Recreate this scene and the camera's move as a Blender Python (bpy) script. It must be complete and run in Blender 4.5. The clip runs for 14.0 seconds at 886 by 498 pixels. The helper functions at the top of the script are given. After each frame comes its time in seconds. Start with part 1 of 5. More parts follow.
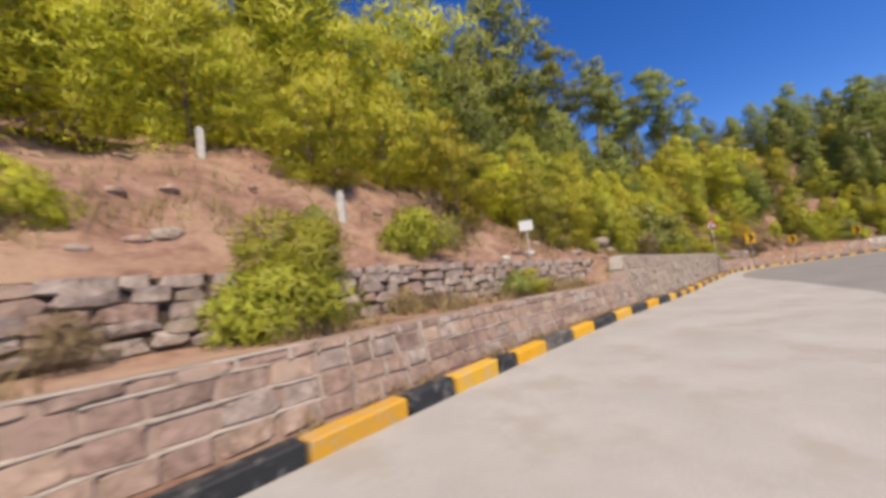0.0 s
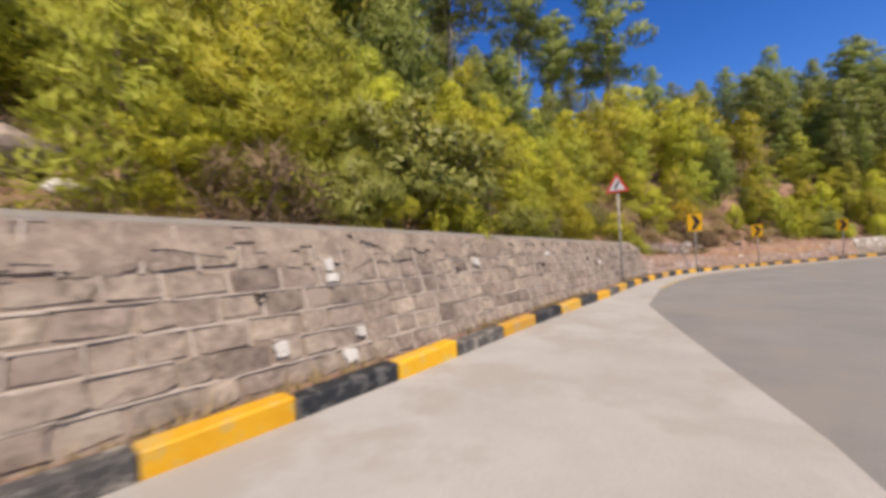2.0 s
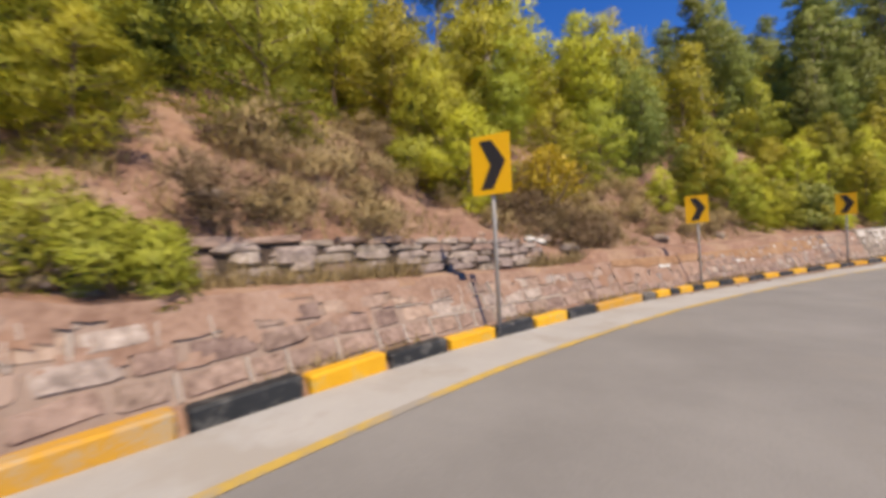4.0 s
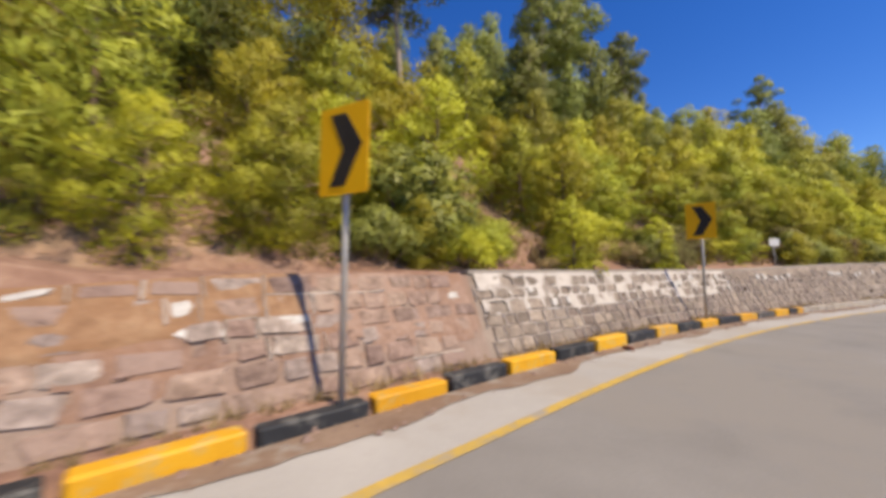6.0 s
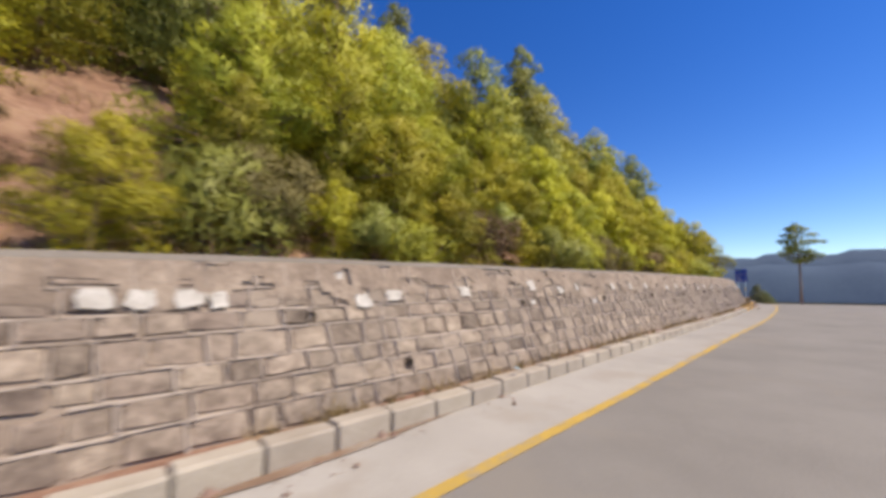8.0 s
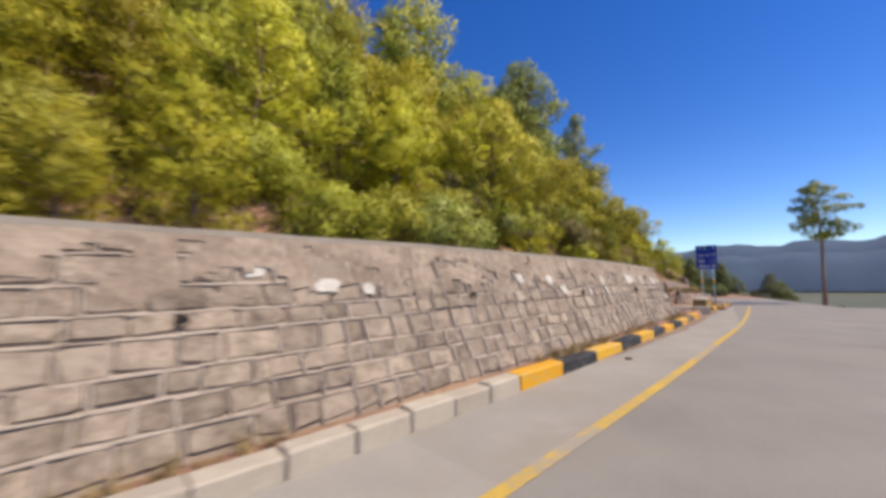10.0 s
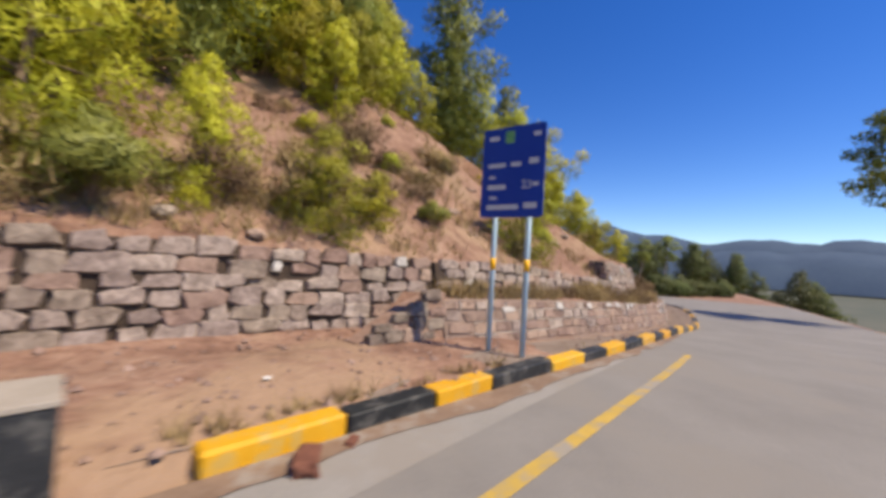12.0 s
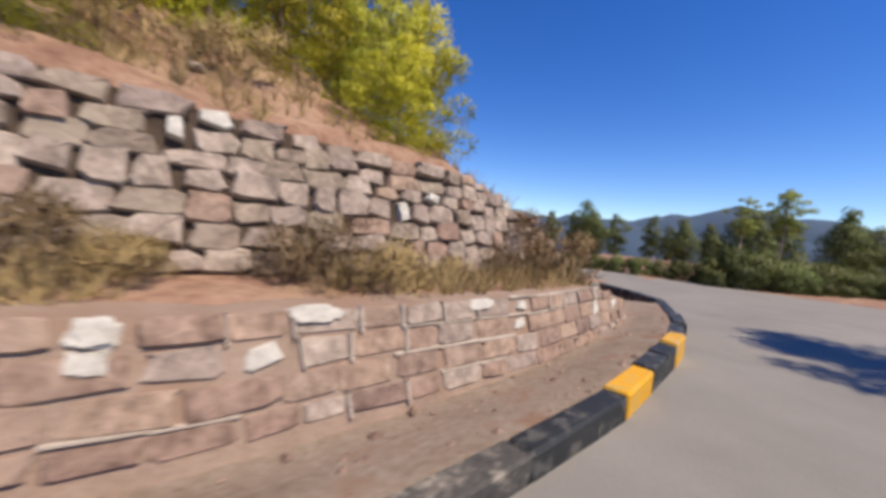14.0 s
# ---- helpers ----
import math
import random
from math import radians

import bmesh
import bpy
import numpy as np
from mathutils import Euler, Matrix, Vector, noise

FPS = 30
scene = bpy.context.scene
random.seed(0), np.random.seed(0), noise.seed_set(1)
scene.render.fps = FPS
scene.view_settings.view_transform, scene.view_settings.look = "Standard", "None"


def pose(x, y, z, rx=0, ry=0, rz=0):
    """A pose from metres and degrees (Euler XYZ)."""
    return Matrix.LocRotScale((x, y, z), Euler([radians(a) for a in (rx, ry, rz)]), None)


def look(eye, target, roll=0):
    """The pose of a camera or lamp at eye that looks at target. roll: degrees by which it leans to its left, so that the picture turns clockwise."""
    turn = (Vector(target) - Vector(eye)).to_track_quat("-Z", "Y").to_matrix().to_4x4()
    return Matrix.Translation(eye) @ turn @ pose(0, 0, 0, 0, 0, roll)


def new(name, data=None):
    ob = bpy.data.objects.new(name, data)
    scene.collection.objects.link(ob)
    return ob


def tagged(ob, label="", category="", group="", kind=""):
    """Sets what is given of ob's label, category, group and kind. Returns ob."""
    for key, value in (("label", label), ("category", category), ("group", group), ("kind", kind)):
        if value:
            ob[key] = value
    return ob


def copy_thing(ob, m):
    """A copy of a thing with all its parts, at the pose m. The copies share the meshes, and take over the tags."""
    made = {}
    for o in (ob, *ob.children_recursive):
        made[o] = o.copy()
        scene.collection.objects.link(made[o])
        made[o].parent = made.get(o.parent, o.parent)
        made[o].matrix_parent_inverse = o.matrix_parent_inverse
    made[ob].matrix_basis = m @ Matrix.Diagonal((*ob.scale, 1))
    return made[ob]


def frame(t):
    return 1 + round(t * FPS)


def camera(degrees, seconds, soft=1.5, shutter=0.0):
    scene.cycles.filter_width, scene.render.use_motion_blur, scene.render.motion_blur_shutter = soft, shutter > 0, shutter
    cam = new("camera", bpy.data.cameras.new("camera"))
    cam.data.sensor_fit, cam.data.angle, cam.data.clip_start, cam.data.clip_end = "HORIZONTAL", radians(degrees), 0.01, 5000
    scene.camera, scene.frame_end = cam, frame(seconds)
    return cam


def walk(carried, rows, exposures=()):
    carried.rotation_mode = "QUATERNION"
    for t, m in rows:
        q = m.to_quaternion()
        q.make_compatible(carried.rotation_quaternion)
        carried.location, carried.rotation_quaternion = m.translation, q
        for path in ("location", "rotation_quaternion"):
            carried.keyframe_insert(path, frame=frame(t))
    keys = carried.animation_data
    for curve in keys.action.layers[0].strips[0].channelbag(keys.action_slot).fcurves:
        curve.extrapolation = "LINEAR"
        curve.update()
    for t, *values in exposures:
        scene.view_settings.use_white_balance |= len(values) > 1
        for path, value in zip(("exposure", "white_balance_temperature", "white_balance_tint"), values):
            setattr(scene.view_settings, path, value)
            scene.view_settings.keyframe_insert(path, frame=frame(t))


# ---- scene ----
cam = camera(100.0, 14.0, soft=3.8, shutter=0.15)
# seconds, x, y, z, yaw to the left of +y, pitch, roll
PATH = [
(0.0, 0.00, -0.00, 1.25, 36.12, 4.49, -7.11),
    (0.5, 0.31, 4.40, 1.16, 36.13, 3.59, -5.72),
    (1.0, 0.69, 8.74, 1.03, 35.10, 2.37, -4.78),
    (1.5, 1.12, 12.92, 0.86, 33.94, 1.19, -3.93),
    (2.0, 1.63, 17.05, 0.71, 32.56, 0.20, -3.14),
    (2.5, 2.14, 21.46, 0.59, 30.24, -0.74, -2.30),
    (3.0, 2.59, 25.95, 0.49, 29.63, -1.25, -2.40),
    (3.5, 3.18, 30.42, 0.39, 29.44, -1.18, -3.01),
    (4.0, 4.14, 34.84, 0.27, 27.36, -0.45, -3.43),
    (4.5, 5.61, 39.21, 0.11, 22.16, 0.89, -2.95),
    (5.0, 7.56, 43.54, -0.05, 16.79, 2.09, -1.53),
    (5.5, 9.94, 47.66, -0.14, 11.35, 3.17, -0.99),
    (6.0, 12.64, 51.55, -0.19, 5.58, 4.22, -0.32),
    (6.5, 15.68, 55.08, -0.19, -0.42, 5.09, 0.19),
    (7.0, 19.20, 58.30, -0.17, -6.00, 5.77, 0.63),
    (7.5, 23.15, 61.13, -0.13, -10.17, 6.72, -0.50),
    (8.0, 27.47, 63.88, -0.09, -13.91, 6.25, 0.06),
    (8.5, 31.83, 66.59, -0.05, -14.85, 5.47, 1.55),
    (9.0, 36.31, 69.27, -0.01, -14.30, 5.24, 1.72),
    (9.5, 40.85, 71.94, 0.03, -13.00, 5.35, 0.65),
    (10.0, 45.35, 74.64, 0.07, -11.54, 5.25, -0.73),
    (10.5, 49.70, 77.37, 0.12, -10.31, 4.52, -1.26),
    (11.0, 53.69, 80.15, 0.14, -9.80, 3.08, -0.15),
    (11.5, 57.25, 82.95, 0.11, -9.85, 2.06, 2.28),
    (12.0, 60.78, 85.88, 0.04, -8.48, 1.40, 3.31),
    (12.5, 64.15, 88.64, -0.06, -6.39, 0.45, 4.16),
    (13.0, 67.17, 91.31, -0.19, -3.21, -0.57, 4.19),
    (13.5, 70.13, 94.04, -0.42, 0.79, -2.35, 5.45),
    (14.0, 72.75, 97.07, -0.72, 6.06, -2.79, 5.08),
]
walk(cam, [(t, pose(x, y, z, 90 + pitch, 0, yaw) @ pose(0, 0, 0, 0, 0, roll)) for t, x, y, z, yaw, pitch, roll in PATH])

# ---- light ----
SUN_AZ, SUN_EL = radians(122), radians(55)          # azimuth from +y towards +x
sky = bpy.data.worlds.new("sky")
scene.world = sky
sky.use_nodes = True
nt = sky.node_tree
tex = nt.nodes.new("ShaderNodeTexSky")
tex.sky_type, tex.sun_disc = "NISHITA", False
tex.sun_elevation, tex.sun_rotation = SUN_EL, SUN_AZ
tex.altitude, tex.air_density, tex.dust_density, tex.ozone_density = 1200, 1.0, 0.0, 2.0
vivid = nt.nodes.new("ShaderNodeHueSaturation")
vivid.inputs["Hue"].default_value, vivid.inputs["Saturation"].default_value = 0.517, 1.36
nt.links.new(tex.outputs["Color"], vivid.inputs["Color"])
nt.links.new(vivid.outputs["Color"], nt.nodes["Background"].inputs["Color"])
nt.nodes["Background"].inputs["Strength"].default_value = 0.125
sun = new("sun", bpy.data.lights.new("sun", "SUN"))
sun.data.energy, sun.data.angle, sun.data.color = 5.1, radians(0.6), (1.0, 0.84, 0.62)
to_sun = Vector((math.sin(SUN_AZ) * math.cos(SUN_EL), math.cos(SUN_AZ) * math.cos(SUN_EL), math.sin(SUN_EL)))
sun.matrix_world = look(to_sun * 200, (0, 0, 0))
scene.view_settings.exposure = 0.45

# ---- the road's axis: length s along it with place; offset to the left, height over the road ----
AXIS = [(-42.0, -2.9, -41.8, 0.6), (-16, -1.1, -16, 0.25), (0, 0.0, -0.0, -0.0), (8.5, 0.69, 8.74, -0.22),
        (16.7, 1.63, 17.05, -0.54), (25.6, 2.59, 25.95, -0.76), (34.8, 4.14, 34.84, -0.98), (44.2, 7.56, 43.54, -1.3),
        (53.8, 12.64, 51.55, -1.44), (63.2, 19.2, 58.3, -1.42), (73.2, 27.47, 63.88, -1.34), (83.6, 36.31, 69.27, -1.26),
        (94.1, 45.35, 74.64, -1.18), (104.1, 53.69, 80.15, -1.11), (113.2, 60.78, 85.88, -1.21), (121.5, 67.17, 91.31, -1.44),
        (129.5, 72.75, 97.07, -1.97), (145.8, 83.4, 109.4, -2.15), (168.4, 97.6, 127.0, -2.25), (285.0, 166.0, 222.0, -3.0)]


def spline(points, step=0.25):
    pts = [Vector(p) for p in points]
    pts = [2 * pts[0] - pts[1]] + pts + [2 * pts[-1] - pts[-2]]
    out = []
    for a, b, c, d in zip(pts, pts[1:], pts[2:], pts[3:]):
        n = max(2, int((c - b).length / step))
        for i in range(n):
            t = i / n
            m1, m2 = (c - a) / 2, (d - b) / 2
            if (b - a).length > 2 * (c - b).length:
                m1 = (c - b)
            if (d - c).length > 2 * (c - b).length:
                m2 = (c - b)
            out.append((2 * t**3 - 3 * t**2 + 1) * b + (t**3 - 2 * t**2 + t) * m1 + (3 * t**2 - 2 * t**3) * c + (t**3 - t**2) * m2)
    out.append(pts[-2])
    return np.array(out)


AX = spline(AXIS)
AXS, AX = AX[:, 0], AX[:, 1:]


def frame_at(s):
    """Place, tangent and left normal of the axis at arc length s."""
    p = np.array([np.interp(s, AXS, AX[:, k]) for k in range(3)])
    q = np.array([np.interp(s + 1.5, AXS, AX[:, k]) for k in range(2)]) - np.array([np.interp(s - 1.5, AXS, AX[:, k]) for k in range(2)])
    q /= np.hypot(*q)
    return p, q, np.array([-q[1], q[0]])


def at(s, lat, h=0.0):
    p, t, n = frame_at(s)
    return Vector((p[0] + lat * n[0], p[1] + lat * n[1], p[2] + h))


def turned(s, lat, h=0.0, twist=0.0, lean=0.0):
    """Pose whose x runs along the road, y to the left and z up."""
    p, t, n = frame_at(s)
    return Matrix.Translation(at(s, lat, h)) @ Matrix.Rotation(math.atan2(t[1], t[0]) + twist, 4, "Z") @ Matrix.Rotation(lean, 4, "X")


def table(*pairs):
    xs, ys = zip(*pairs)
    return lambda s: float(np.interp(s, xs, ys))


kerb_at = table((-40, 2.85), (10, 2.83), (20, 2.82), (27, 2.9), (34, 3.2), (38, 3.4), (44, 3.42), (50, 3.1), (56, 2.9), (62, 2.82),
                (70, 2.8), (77, 2.6), (88, 2.5), (98, 2.5), (104, 2.5), (108, 2.42), (113, 2.3), (117, 2.08), (120, 1.86), (124, 1.58), (126, 1.4),
                (128, 1.15), (130, 1.02), (132.5, 1.04), (134.9, 1.3), (136.3, 1.65), (138.6, 2.6), (139.9, 3.9), (141, 6.0))
kerb_h = table((-40, 0.19), (34, 0.18), (40, 0.155), (56, 0.145), (60, 0.185), (98, 0.175), (104, 0.15), (131, 0.145), (135, 0.3), (142, 0.3))
line_at = table((-40, -2.2), (14, -1.8), (20, -0.4), (26, 1.7), (30, 2.15), (38, 2.45), (43, 2.4), (50, 2.05), (56, 1.88), (70, 1.88), (78, 1.6), (90, 1.45), (103, 1.45), (112, 1.15), (121, 1.02), (128, 0.4), (140, -0.6))
face_at = table((-40, 3.25), (11.8, 3.22), (20, 3.22), (27, 3.3), (34, 3.6), (38, 3.8), (44, 3.82), (50, 3.5), (56, 3.3), (62, 3.22), (70, 3.2),
                (77, 3.0), (88, 2.92), (104, 2.92), (107.6, 2.85), (109, 4.4), (117.4, 3.75), (118.2, 3.5), (122, 2.8), (125, 2.4), (130, 2.08), (133, 2.04), (136, 2.4), (139, 3.5), (142, 8))
top_at = table((-40, 0.86), (10.9, 0.84), (11.6, 0.95), (12.5, 1.62), (20, 1.62), (33, 1.5), (35, 0.95), (42, 0.88), (44, 0.95), (47, 0.95), (50.5, 0.98), (53.2, 1.15), (55, 1.29),
               (68, 1.33), (75, 1.5), (85, 1.62), (97, 1.66), (104, 1.58), (107.7, 1.52), (107.8, 0.15), (117.2, 0.15), (117.5, 0.7), (135, 0.72), (137, 0.3), (142, 0.02))
bat_at = table((-40, 0.25), (11, 0.25), (12.6, 0.32), (34, 0.32), (35, 0.5), (57.5, 0.42), (58, 0.41), (107, 0.42), (108, 0.3), (118, 0.25), (142, 0.25))
face2_at = table((-40, 4.75), (11, 4.75), (12.5, 4.5), (33, 4.4), (35, 4.75), (42, 4.75), (52, 4.6), (107, 4.3), (107.7, 5.6), (112, 5.3), (115.5, 5.1), (118, 4.6), (122, 4.15), (125, 3.75), (130, 3.45), (133, 3.4), (136, 3.8), (139, 5), (142, 10))
top2_at = table((-40, 1.68), (11, 1.68), (12.5, 1.66), (34, 1.6), (36, 1.5), (41, 1.5), (43, 1.22), (51, 1.22), (53, 1.42), (107, 1.65), (108, 1.35), (118, 1.3), (127.7, 1.38), (128.0, 2.12), (133, 2.1), (135, 1.7), (138, 0.4), (142, 0.05))
SLOPE = table((-40, 0.5), (16, 0.5), (30, 0.55), (40, 0.62), (60, 0.6), (85, 0.62), (110, 0.62), (118, 0.65), (121, 0.8), (125, 0.8), (128, 0.64), (131, 0.5), (136, 0.3), (142, 0.0), (300, 0.0))


def fine_relief(s, lat, u):
    """Gullies, clods and swells of the bank, u metres behind its foot."""
    h = 0.4 * min(1, u / 2.5) * noise.noise(Vector((s * 0.3, lat * 0.3, 1.0))) + 0.9 * min(1, u / 8) * noise.noise(Vector((s * 0.07, lat * 0.08, 4.0)))
    return h + 0.32 * min(1, u / 1.2) * noise.noise(Vector((s * 1.1, lat * 0.9, 2.0))) + 0.10 * noise.noise(Vector((s * 2.6, lat * 2.7, 3.0)))


def ground_h(s, lat):
    """Height of the ground over the road at s."""
    k, f, f2 = kerb_at(s), face_at(s), face2_at(s)
    t1, t2 = top_at(s), top2_at(s)
    if lat < -6.0:
        return -0.05 - 0.55 * max(0.0, -lat - 6.5)
    if lat < k + 0.12:
        return -0.06
    if lat < f + 0.19 + bat_at(s) * t1:
        return (0.13 if s < 118 else max(-0.2, 0.13 - 0.1 * (s - 118))) if s < 139 else 0.0
    two = t2 > t1 + 0.3
    terrace = t1 - (0.08 if not 43 < s < 54 else -0.03) + (0.12 * min(1.0, (lat - f) / max(0.3, f2 - f)) if two else (t2 - t1) * min(1.0, (lat - f) / max(0.3, f2 - f)))
    if lat < f2 + (0.19 + 0.2 * (t2 - t1) if two else 0.19):
        return terrace
    u = max(0.0, lat - f2 - 0.2)
    sl = SLOPE(s)
    h = t2 - 0.06 + sl * u + 0.12 * sl * max(0, u - 2) * math.exp(-((u - 6) / 5) ** 2) + fine_relief(s, lat, u) * min(1.0, sl * 3)
    return min(h, t2 + sl * 30 + 0.05 * u) if sl > 0 else h

# ---- materials ----
def mat(name, colors, scale=3.0, rough=0.9, bump=0.3, fine=40.0, spread=0.0, island=0.0, metal=0.0, spec=0.3, blotch=0.0, blotch_color=None, translucent=0.0, detail=6.0, stretch=None, deep=0.03):
    """Procedural surface: two or three colours by noise at a coarse and a fine scale, bump, and a shade of its own for each piece."""
    m = bpy.data.materials.new(name)
    m.use_nodes = True
    n, l = m.node_tree.nodes, m.node_tree.links
    b = n["Principled BSDF"]
    b.inputs["Roughness"].default_value, b.inputs["Metallic"].default_value = rough, metal
    b.inputs["Specular IOR Level"].default_value = spec
    geo = n.new("ShaderNodeNewGeometry")
    src = geo.outputs["Position"]
    if stretch:
        mp = n.new("ShaderNodeMapping")
        mp.inputs["Scale"].default_value = stretch
        l.new(src, mp.inputs["Vector"])
        src = mp.outputs["Vector"]

    def noise_of(sc, det=detail, ro=0.6):
        x = n.new("ShaderNodeTexNoise")
        x.inputs["Scale"].default_value, x.inputs["Detail"].default_value, x.inputs["Roughness"].default_value = sc, det, ro
        l.new(src, x.inputs["Vector"])
        return x.outputs["Fac"]

    coarse, small = noise_of(scale), noise_of(fine, 3.0)
    mix = n.new("ShaderNodeMath")
    mix.operation = "MULTIPLY_ADD"
    l.new(small, mix.inputs[0])
    mix.inputs[1].default_value = 0.4
    half = n.new("ShaderNodeMath")
    half.operation = "MULTIPLY"
    l.new(coarse, half.inputs[0])
    half.inputs[1].default_value = 0.6
    l.new(half.outputs[0], mix.inputs[2])
    ramp = n.new("ShaderNodeValToRGB")
    e = ramp.color_ramp.elements
    stops = np.linspace(0.34, 0.66, len(colors))
    e[0].position, e[0].color = stops[0], (*colors[0], 1)
    e[1].position, e[1].color = stops[-1], (*colors[-1], 1)
    for c, p in list(zip(colors, stops))[1:-1]:
        e.new(p).color = (*c, 1)
    l.new(mix.outputs[0], ramp.inputs["Fac"])
    color = ramp.outputs["Color"]
    if blotch_color:
        bn = noise_of(blotch, 4.0, 0.65)
        br = n.new("ShaderNodeValToRGB")
        br.color_ramp.elements[0].position, br.color_ramp.elements[1].position = 0.52, 0.62
        l.new(bn, br.inputs["Fac"])
        mx = n.new("ShaderNodeMix")
        mx.data_type = "RGBA"
        l.new(br.outputs["Color"], mx.inputs["Factor"])
        l.new(color, mx.inputs["A"])
        mx.inputs["B"].default_value = (*blotch_color, 1)
        color = mx.outputs["Result"]
    if spread or island:
        hs = n.new("ShaderNodeHueSaturation")
        l.new(color, hs.inputs["Color"])
        info = n.new("ShaderNodeObjectInfo")
        total = None
        for out, amount in ((info.outputs["Random"], spread), (geo.outputs["Random Per Island"], island)):
            if amount:
                v = n.new("ShaderNodeMapRange")
                v.inputs["To Min"].default_value, v.inputs["To Max"].default_value = 1 - amount, 1 + amount
                l.new(out, v.inputs["Value"])
                if total is None:
                    total = v.outputs["Result"]
                else:
                    x = n.new("ShaderNodeMath")
                    x.operation = "MULTIPLY"
                    l.new(total, x.inputs[0])
                    l.new(v.outputs["Result"], x.inputs[1])
                    total = x.outputs[0]
        l.new(total, hs.inputs["Value"])
        if spread:
            v = n.new("ShaderNodeMapRange")
            v.inputs["To Min"].default_value, v.inputs["To Max"].default_value = 0.5 - spread * 0.06, 0.5 + spread * 0.06
            l.new(info.outputs["Random"], v.inputs["Value"])
            l.new(v.outputs["Result"], hs.inputs["Hue"])
        color = hs.outputs["Color"]
    l.new(color, b.inputs["Base Color"])
    if bump:
        bp = n.new("ShaderNodeBump")
        bp.inputs["Strength"].default_value, bp.inputs["Distance"].default_value = bump, deep
        l.new(mix.outputs[0], bp.inputs["Height"])
        l.new(bp.outputs["Normal"], b.inputs["Normal"])
    if translucent:
        tr = n.new("ShaderNodeBsdfTranslucent")
        l.new(color, tr.inputs["Color"])
        ms = n.new("ShaderNodeMixShader")
        ms.inputs["Fac"].default_value = translucent
        l.new(b.outputs["BSDF"], ms.inputs[1])
        l.new(tr.outputs["BSDF"], ms.inputs[2])
        l.new(ms.outputs["Shader"], n["Material Output"].inputs["Surface"])
    return m


M_SOIL = mat("red soil", [(0.105, 0.056, 0.039), (0.215, 0.126, 0.090), (0.315, 0.212, 0.155)], 0.9, 0.95, 1.0, 7.0, blotch=0.5, blotch_color=(0.275, 0.185, 0.125), deep=0.13)
M_SMEAR = mat("washed-down red earth", [(0.175, 0.105, 0.076), (0.260, 0.170, 0.128), (0.320, 0.228, 0.180)], 1.6, 0.95, 0.9, 12.0, blotch=1.1, blotch_color=(0.235, 0.138, 0.092), deep=0.05)
M_ASPHALT = mat("worn asphalt", [(0.158, 0.150, 0.143), (0.222, 0.212, 0.202)], 0.7, 0.9, 0.35, 60.0, blotch=0.4, blotch_color=(0.200, 0.187, 0.173))
EDGES = [mat("dusty concrete", [tuple(a + (b - a) * k / 5 for a, b in zip(p, q)) for p, q in (((0.285, 0.272, 0.255), (0.205, 0.195, 0.183)), ((0.372, 0.357, 0.338), (0.280, 0.266, 0.250)))], 0.8, 0.9, 0.3, 50.0, blotch=0.9,
             blotch_color=tuple(a + (b - a) * k / 5 for a, b in zip((0.300, 0.277, 0.250), (0.235, 0.216, 0.195)))) for k in range(6)]
M_DIRT = mat("brown roadside dirt", [(0.15, 0.098, 0.067), (0.24, 0.172, 0.125)], 1.6, 0.95, 0.6, 22.0, blotch=2.5, blotch_color=(0.25, 0.215, 0.18))
M_VERGE = mat("grey gravelly verge", [(0.15, 0.108, 0.082), (0.215, 0.170, 0.138), (0.28, 0.245, 0.215)], 1.2, 0.95, 0.8, 16.0, blotch=1.2, blotch_color=(0.195, 0.125, 0.09))
M_LINE = mat("worn yellow road paint", [(0.28, 0.235, 0.15), (0.40, 0.275, 0.06), (0.47, 0.32, 0.07)], 3.0, 0.8, 0.1, 14.0, blotch=1.6, blotch_color=(0.26, 0.235, 0.20))
M_YELLOW = mat("yellow kerb paint", [(0.510, 0.255, 0.008), (0.612, 0.340, 0.014)], 3.0, 0.6, 0.15, 40.0, spread=0.08, blotch=6.0, blotch_color=(0.46, 0.30, 0.07))
M_OLDYELLOW = mat("worn yellow kerb paint", [(0.36, 0.30, 0.20), (0.48, 0.27, 0.03), (0.55, 0.31, 0.015)], 5.0, 0.75, 0.3, 26.0, spread=0.1)
M_BLACK = mat("black kerb paint", [(0.014, 0.016, 0.019), (0.028, 0.030, 0.034)], 3.0, 0.6, 0.15, 40.0, spread=0.2, blotch=6.0, blotch_color=(0.085, 0.083, 0.080))
M_PALE = mat("bare concrete kerb", [(0.288, 0.255, 0.211), (0.384, 0.346, 0.298)], 3.0, 0.9, 0.3, 40.0, spread=0.1)
M_WORN = mat("flaking kerb paint", [(0.034, 0.033, 0.034), (0.069, 0.065, 0.062), (0.309, 0.274, 0.236)], 5.0, 0.8, 0.3, 30.0)
M_STONE = mat("grey-brown stone", [(0.104, 0.081, 0.066), (0.206, 0.165, 0.136), (0.319, 0.262, 0.217)], 6.0, 0.92, 1.0, 15.0, spread=0.14, island=0.14, blotch=1.1, blotch_color=(0.242, 0.200, 0.166))
M_DULL = mat("dark weathered stone", [(0.078, 0.061, 0.051), (0.160, 0.128, 0.106), (0.255, 0.209, 0.173)], 6.0, 0.92, 1.0, 15.0, spread=0.16, island=0.16)
M_BUFF = mat("pale buff stone", [(0.133, 0.105, 0.084), (0.247, 0.200, 0.162), (0.365, 0.304, 0.250)], 6.0, 0.92, 1.0, 15.0, spread=0.14, island=0.14)
